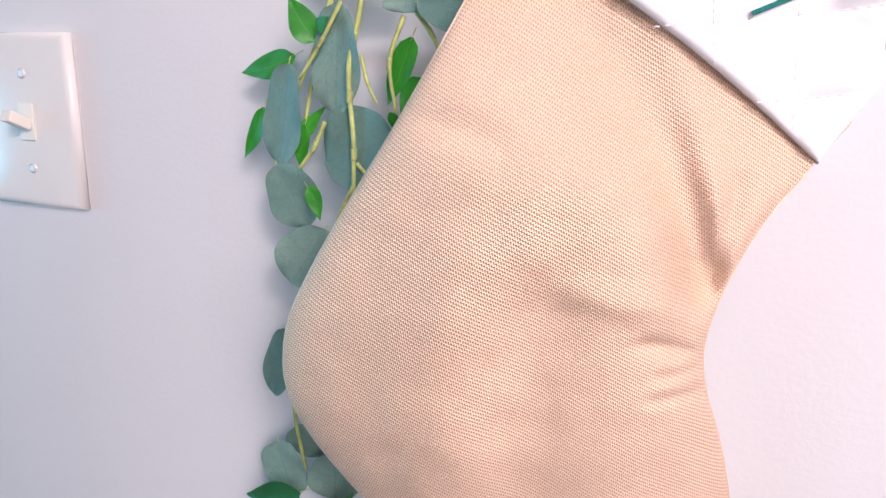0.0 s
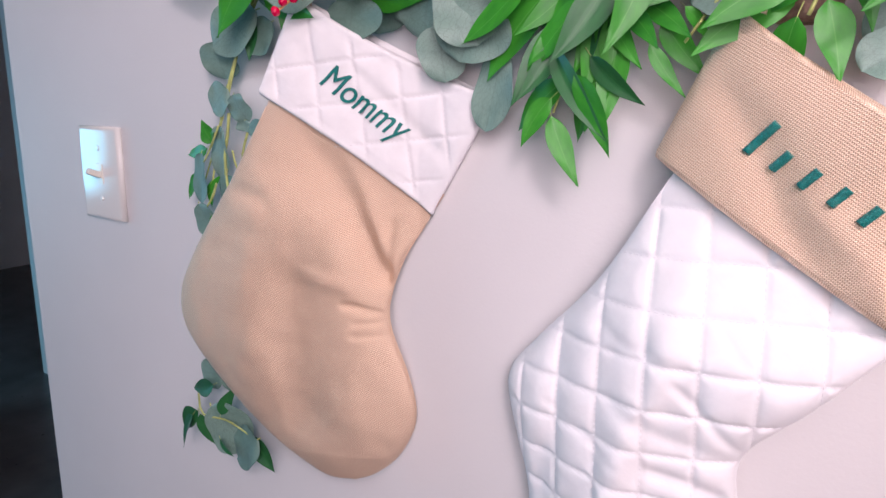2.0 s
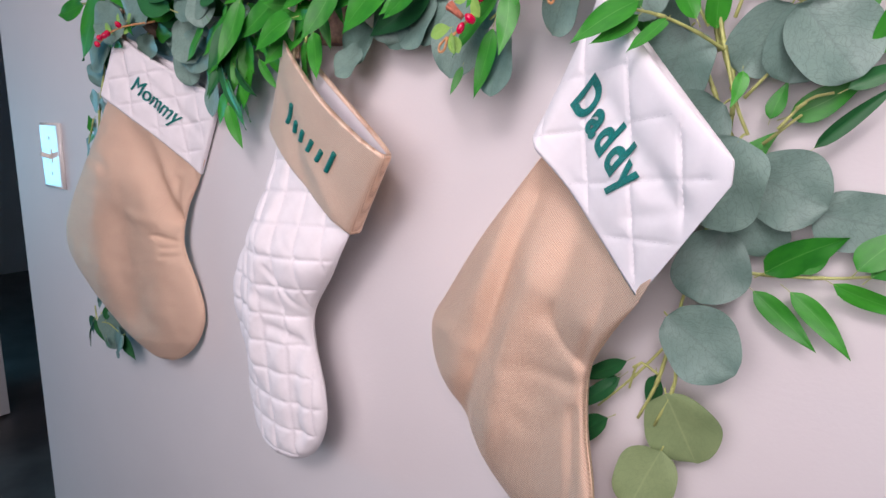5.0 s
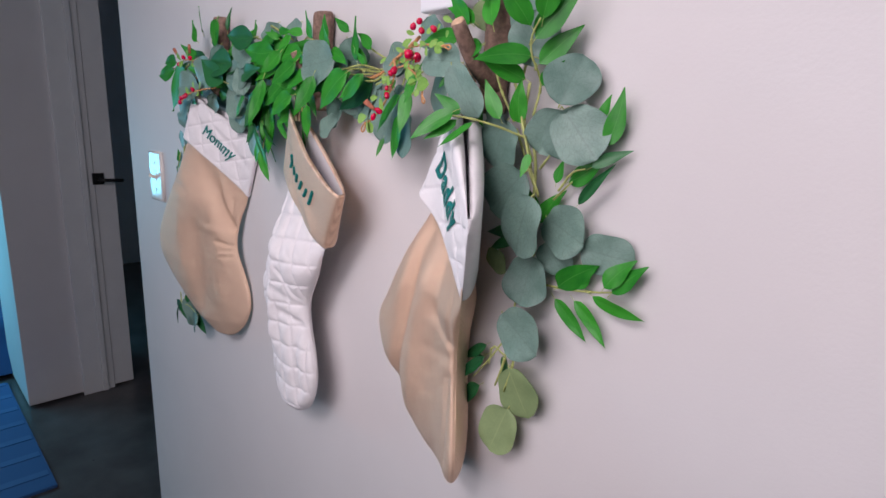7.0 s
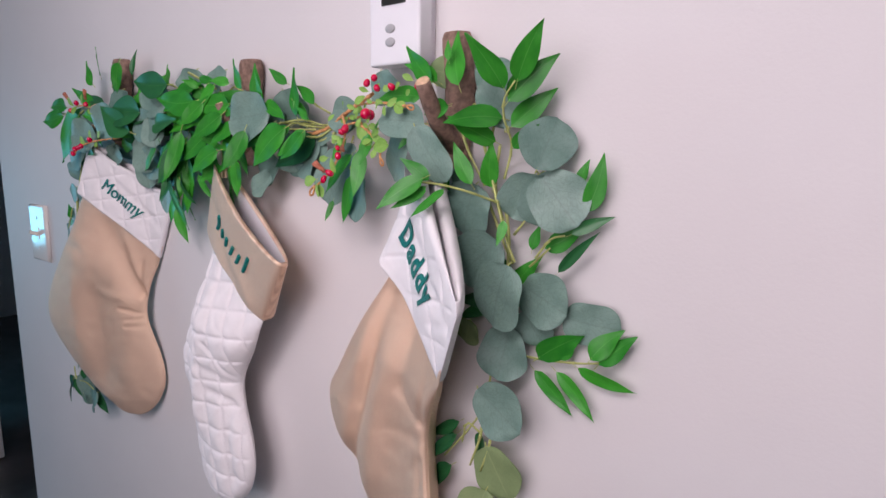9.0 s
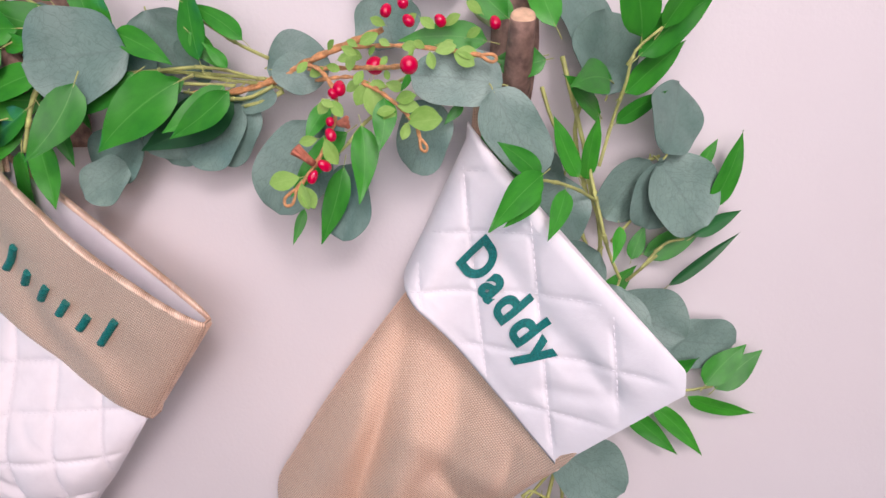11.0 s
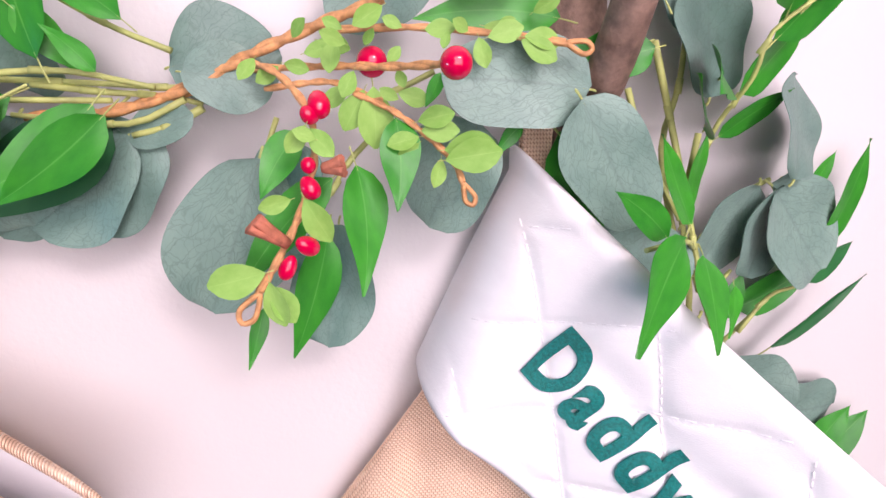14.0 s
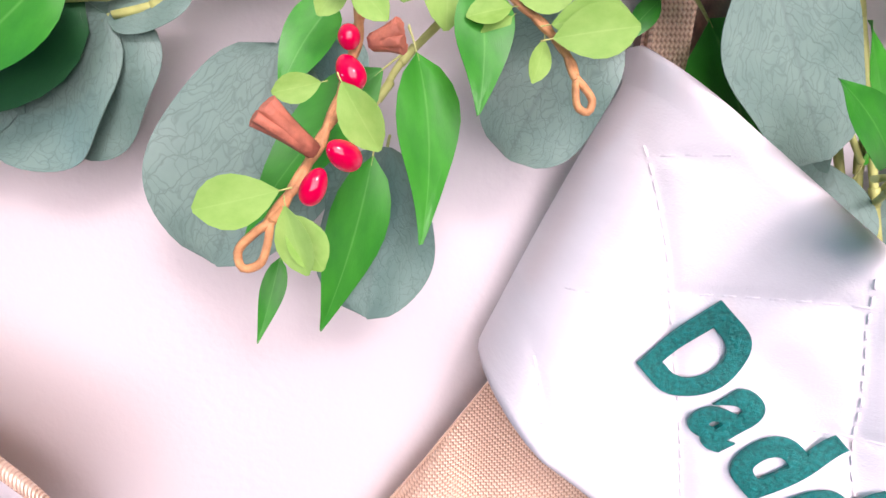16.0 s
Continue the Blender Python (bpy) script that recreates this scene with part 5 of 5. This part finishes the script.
def twig(points, radius):
    """Two paper-covered strands twisted round each other."""
    line = curve(points, 14 * (len(points) - 1))
    bm = bmesh.new()
    for phase in (0, math.pi):
        pts = []
        for k, q in enumerate(line):
            a = k * 0.42 + phase
            pts.append(Vector(q) + Vector((math.cos(a), 0.7 * math.sin(a), math.sin(a))) * radius * 0.36)
        tube_into(bm, pts, radius * 0.7, 6, len(pts))
    return part("twig", bm, TWIG, holder)


def twig_loop(neck, end):
    neck, end = Vector(neck), Vector(end)
    d = end - neck
    s = Vector((-d.z, 0, d.x)) * 0.28
    pts = [neck, neck + d * 0.4 + s * 0.55, neck + d * 0.8 + s * 0.8, end + d * 0.05, neck + d * 0.8 - s * 0.8, neck + d * 0.4 - s * 0.55, neck]
    return part("twig_loop", tube(pts, 0.0009, 6), TWIG, holder)


def berry(at, radius, stretch):
    prof = [(math.sin(math.pi * k / 14) * (1 + (0.12 if stretch > 1.1 else 0) * math.cos(math.pi * k / 14)), -math.cos(math.pi * k / 14)) for k in range(1, 14)]
    bm = lathe([(r * radius, z * radius * stretch) for r, z in prof], 20)
    turn = Euler((chance.uniform(-0.7, 0.7), chance.uniform(-0.9, 0.9), 0)).to_matrix().to_4x4() if stretch > 1.1 else Matrix()
    return part("berry", moved(bm, Matrix.Translation(at) @ turn), BERRY, holder)


def bud(base, tip):
    base, tip = Vector(base), Vector(tip)
    bm = bmesh.new()
    d = tip - base
    side = Vector((-d.z, 0, d.x)).normalized()
    for k in range(5):
        spread = (k - 2) * 0.0008
        lift = Vector((0, -0.0012 * (k % 2), 0))
        tube_into(bm, [base, base + d * 0.55 + side * spread * 0.7 + lift, tip + side * spread * 1.6 + lift], 0.0019, 6, 6, 0.0013)
    return part("dried_bud", bm, DRIED, holder)


twig([(0.425, -0.030, 1.430), (0.449, -0.030, 1.431), (0.467, -0.030, 1.435), (0.482, -0.033, 1.440), (0.504, -0.036, 1.450), (0.528, -0.040, 1.459), (0.547, -0.045, 1.465)], 0.0022)
twig([(0.467, -0.030, 1.435), (0.488, -0.030, 1.439), (0.499, -0.033, 1.444), (0.529, -0.042, 1.445), (0.549, -0.057, 1.444), (0.565, -0.074, 1.444)], 0.0015)
twig([(0.501, -0.040, 1.447), (0.512, -0.048, 1.443), (0.521, -0.055, 1.433), (0.524, -0.060, 1.421), (0.520, -0.065, 1.404), (0.512, -0.072, 1.388), (0.506, -0.080, 1.379)], 0.0014)
twig([(0.537, -0.050, 1.436), (0.548, -0.053, 1.431), (0.559, -0.056, 1.423), (0.568, -0.059, 1.414), (0.571, -0.062, 1.407)], 0.0012)
twig([(0.528, -0.045, 1.456), (0.558, -0.052, 1.456), (0.586, -0.058, 1.453), (0.603, -0.065, 1.450)], 0.0013)
twig([(0.507, -0.040, 1.438), (0.527, -0.043, 1.440), (0.537, -0.047, 1.437), (0.546, -0.050, 1.434)], 0.0012)
twig_loop((0.507, -0.082, 1.380), (0.501, -0.082, 1.371))
twig_loop((0.571, -0.062, 1.407), (0.574, -0.062, 1.400))
twig_loop((0.603, -0.065, 1.450), (0.611, -0.065, 1.448))
leaf("box", (0.522, -0.066, 1.427), (0.516, -0.067, 1.419), 0.62)
leaf("box", (0.523, -0.066, 1.426), (0.530, -0.070, 1.418), 0.62)
leaf("box", (0.517, -0.074, 1.406), (0.508, -0.077, 1.404), 0.62)
leaf("box", (0.521, -0.074, 1.406), (0.528, -0.077, 1.393), 0.62)
leaf("box", (0.509, -0.082, 1.386), (0.492, -0.083, 1.382), 0.62)
leaf("box", (0.510, -0.082, 1.383), (0.513, -0.084, 1.369), 0.62)
leaf("box", (0.510, -0.080, 1.381), (0.517, -0.082, 1.370), 0.62)
leaf("box", (0.551, -0.055, 1.436), (0.561, -0.055, 1.433), 0.62)
leaf("box", (0.551, -0.055, 1.434), (0.545, -0.057, 1.437), 0.62)
leaf("box", (0.557, -0.058, 1.427), (0.568, -0.062, 1.430), 0.62)
leaf("box", (0.558, -0.058, 1.424), (0.570, -0.061, 1.424), 0.62)
leaf("box", (0.557, -0.058, 1.422), (0.547, -0.061, 1.420), 0.62)
leaf("box", (0.557, -0.058, 1.420), (0.550, -0.059, 1.415), 0.62)
leaf("box", (0.565, -0.062, 1.418), (0.581, -0.065, 1.420), 0.62)
leaf("box", (0.565, -0.064, 1.415), (0.583, -0.067, 1.418), 0.62)
leaf("box", (0.564, -0.060, 1.415), (0.562, -0.063, 1.406), 0.62)
leaf("box", (0.543, -0.050, 1.438), (0.544, -0.052, 1.418), 0.62)
leaf("box", (0.540, -0.050, 1.437), (0.533, -0.051, 1.424), 0.62)
leaf("box", (0.535, -0.046, 1.438), (0.526, -0.046, 1.432), 0.62)
leaf("box", (0.531, -0.046, 1.453), (0.529, -0.050, 1.443), 0.62)
leaf("box", (0.526, -0.044, 1.453), (0.536, -0.048, 1.450), 0.62)
leaf("box", (0.514, -0.042, 1.446), (0.522, -0.043, 1.444), 0.62)
leaf("box", (0.512, -0.042, 1.445), (0.505, -0.045, 1.440), 0.62)
leaf("box", (0.521, -0.044, 1.449), (0.530, -0.046, 1.451), 0.62)
leaf("box", (0.537, -0.050, 1.443), (0.533, -0.053, 1.435), 0.62)
leaf("box", (0.551, -0.055, 1.443), (0.553, -0.058, 1.438), 0.62)
leaf("box", (0.548, -0.055, 1.445), (0.552, -0.056, 1.450), 0.62)
leaf("box", (0.576, -0.062, 1.452), (0.578, -0.064, 1.443), 0.62)
leaf("box", (0.579, -0.062, 1.452), (0.590, -0.063, 1.455), 0.62)
leaf("box", (0.589, -0.064, 1.451), (0.600, -0.066, 1.445), 0.62)
leaf("box", (0.590, -0.064, 1.452), (0.602, -0.064, 1.451), 0.62)
leaf("box", (0.567, -0.060, 1.454), (0.565, -0.061, 1.449), 0.62)
leaf("box", (0.544, -0.050, 1.456), (0.541, -0.051, 1.451), 0.62)
leaf("box", (0.560, -0.056, 1.455), (0.569, -0.060, 1.455), 0.62)
leaf("box", (0.553, -0.052, 1.456), (0.547, -0.053, 1.459), 0.62)
leaf("box", (0.525, -0.068, 1.423), (0.519, -0.071, 1.426), 0.62)
leaf("box", (0.582, -0.060, 1.454), (0.588, -0.060, 1.458), 0.62)
leaf("box", (0.573, -0.060, 1.454), (0.568, -0.064, 1.457), 0.62)
leaf("box", (0.534, -0.048, 1.456), (0.528, -0.049, 1.459), 0.62)
leaf("box", (0.551, -0.055, 1.466), (0.544, -0.060, 1.469), 0.55)
leaf("box", (0.570, -0.055, 1.470), (0.578, -0.060, 1.464), 0.55)
leaf("box", (0.583, -0.055, 1.466), (0.591, -0.060, 1.471), 0.55)
leaf("box", (0.595, -0.055, 1.460), (0.602, -0.060, 1.464), 0.55)
leaf("box", (0.579, -0.055, 1.456), (0.588, -0.060, 1.453), 0.55)
leaf("box", (0.547, -0.055, 1.462), (0.538, -0.060, 1.456), 0.55)
leaf("box", (0.535, -0.055, 1.451), (0.528, -0.060, 1.454), 0.55)
leaf("box", (0.519, -0.055, 1.453), (0.523, -0.060, 1.458), 0.55)
leaf("box", (0.603, -0.055, 1.472), (0.595, -0.060, 1.477), 0.55)
leaf("box", (0.563, -0.055, 1.468), (0.568, -0.060, 1.471), 0.55)
leaf("box", (0.507, -0.055, 1.447), (0.503, -0.060, 1.441), 0.55)
berry((0.492, -0.024, 1.443), 0.0055, 1.00)
berry((0.543, -0.045, 1.446), 0.0052, 1.00)
berry((0.567, -0.076, 1.444), 0.0048, 1.00)
berry((0.526, -0.060, 1.433), 0.0036, 1.35)
berry((0.522, -0.066, 1.415), 0.0024, 1.10)
berry((0.522, -0.066, 1.408), 0.0030, 1.35)
berry((0.521, -0.076, 1.392), 0.0030, 1.45)
berry((0.515, -0.078, 1.386), 0.0026, 1.60)
berry((0.523, -0.062, 1.430), 0.0028, 1.20)
berry((0.552, -0.058, 1.473), 0.0030, 1.25)
berry((0.561, -0.058, 1.477), 0.0030, 1.25)
berry((0.581, -0.058, 1.468), 0.0030, 1.25)
berry((0.610, -0.058, 1.467), 0.0030, 1.25)
berry((0.564, -0.058, 1.468), 0.0030, 1.25)
bud((0.527, -0.066, 1.414), (0.533, -0.070, 1.415))
bud((0.515, -0.076, 1.393), (0.507, -0.082, 1.401))

berry_spray_far = tagged(empty("berry_spray", (-0.02, -0.05, 1.45)), "brown twigs with red berries in the end of the garland", "berry spray", "berry sprays on the garland")
holder = berry_spray_far
twig([(-0.075, -0.05, 1.475), (-0.03, -0.052, 1.478), (0.02, -0.055, 1.468)], 0.0013)
twig([(0.06, -0.045, 1.43), (0.02, -0.06, 1.425), (-0.015, -0.064, 1.418), (-0.035, -0.066, 1.408)], 0.0013)
for x, y, z in ((-0.062, -0.055, 1.472), (-0.04, -0.056, 1.482), (0.0, -0.06, 1.478), (-0.036, -0.068, 1.407), (-0.018, -0.067, 1.416), (-0.01, -0.067, 1.418), (0.012, -0.064, 1.427), (-0.028, -0.068, 1.414)):
    berry((x, y, z), 0.0034, 1.2)
for x, z, dx, dz in ((-0.02, 1.42, -0.012, 0.012), (0.0, 1.425, 0.004, 0.016), (0.02, 1.428, 0.014, 0.01), (0.01, 1.424, 0.014, -0.006), (-0.05, 1.478, -0.01, 0.012), (-0.02, 1.478, 0.006, 0.015), (0.0, 1.475, 0.014, -0.01), (-0.04, 1.476, -0.012, -0.01)):
    leaf("box", (x, -0.056, z), (x + dx, -0.06, z + dz), 0.58)
bud((-0.06, -0.056, 1.485), (-0.068, -0.06, 1.497))
bud((0.0, -0.06, 1.485), (0.006, -0.062, 1.498))
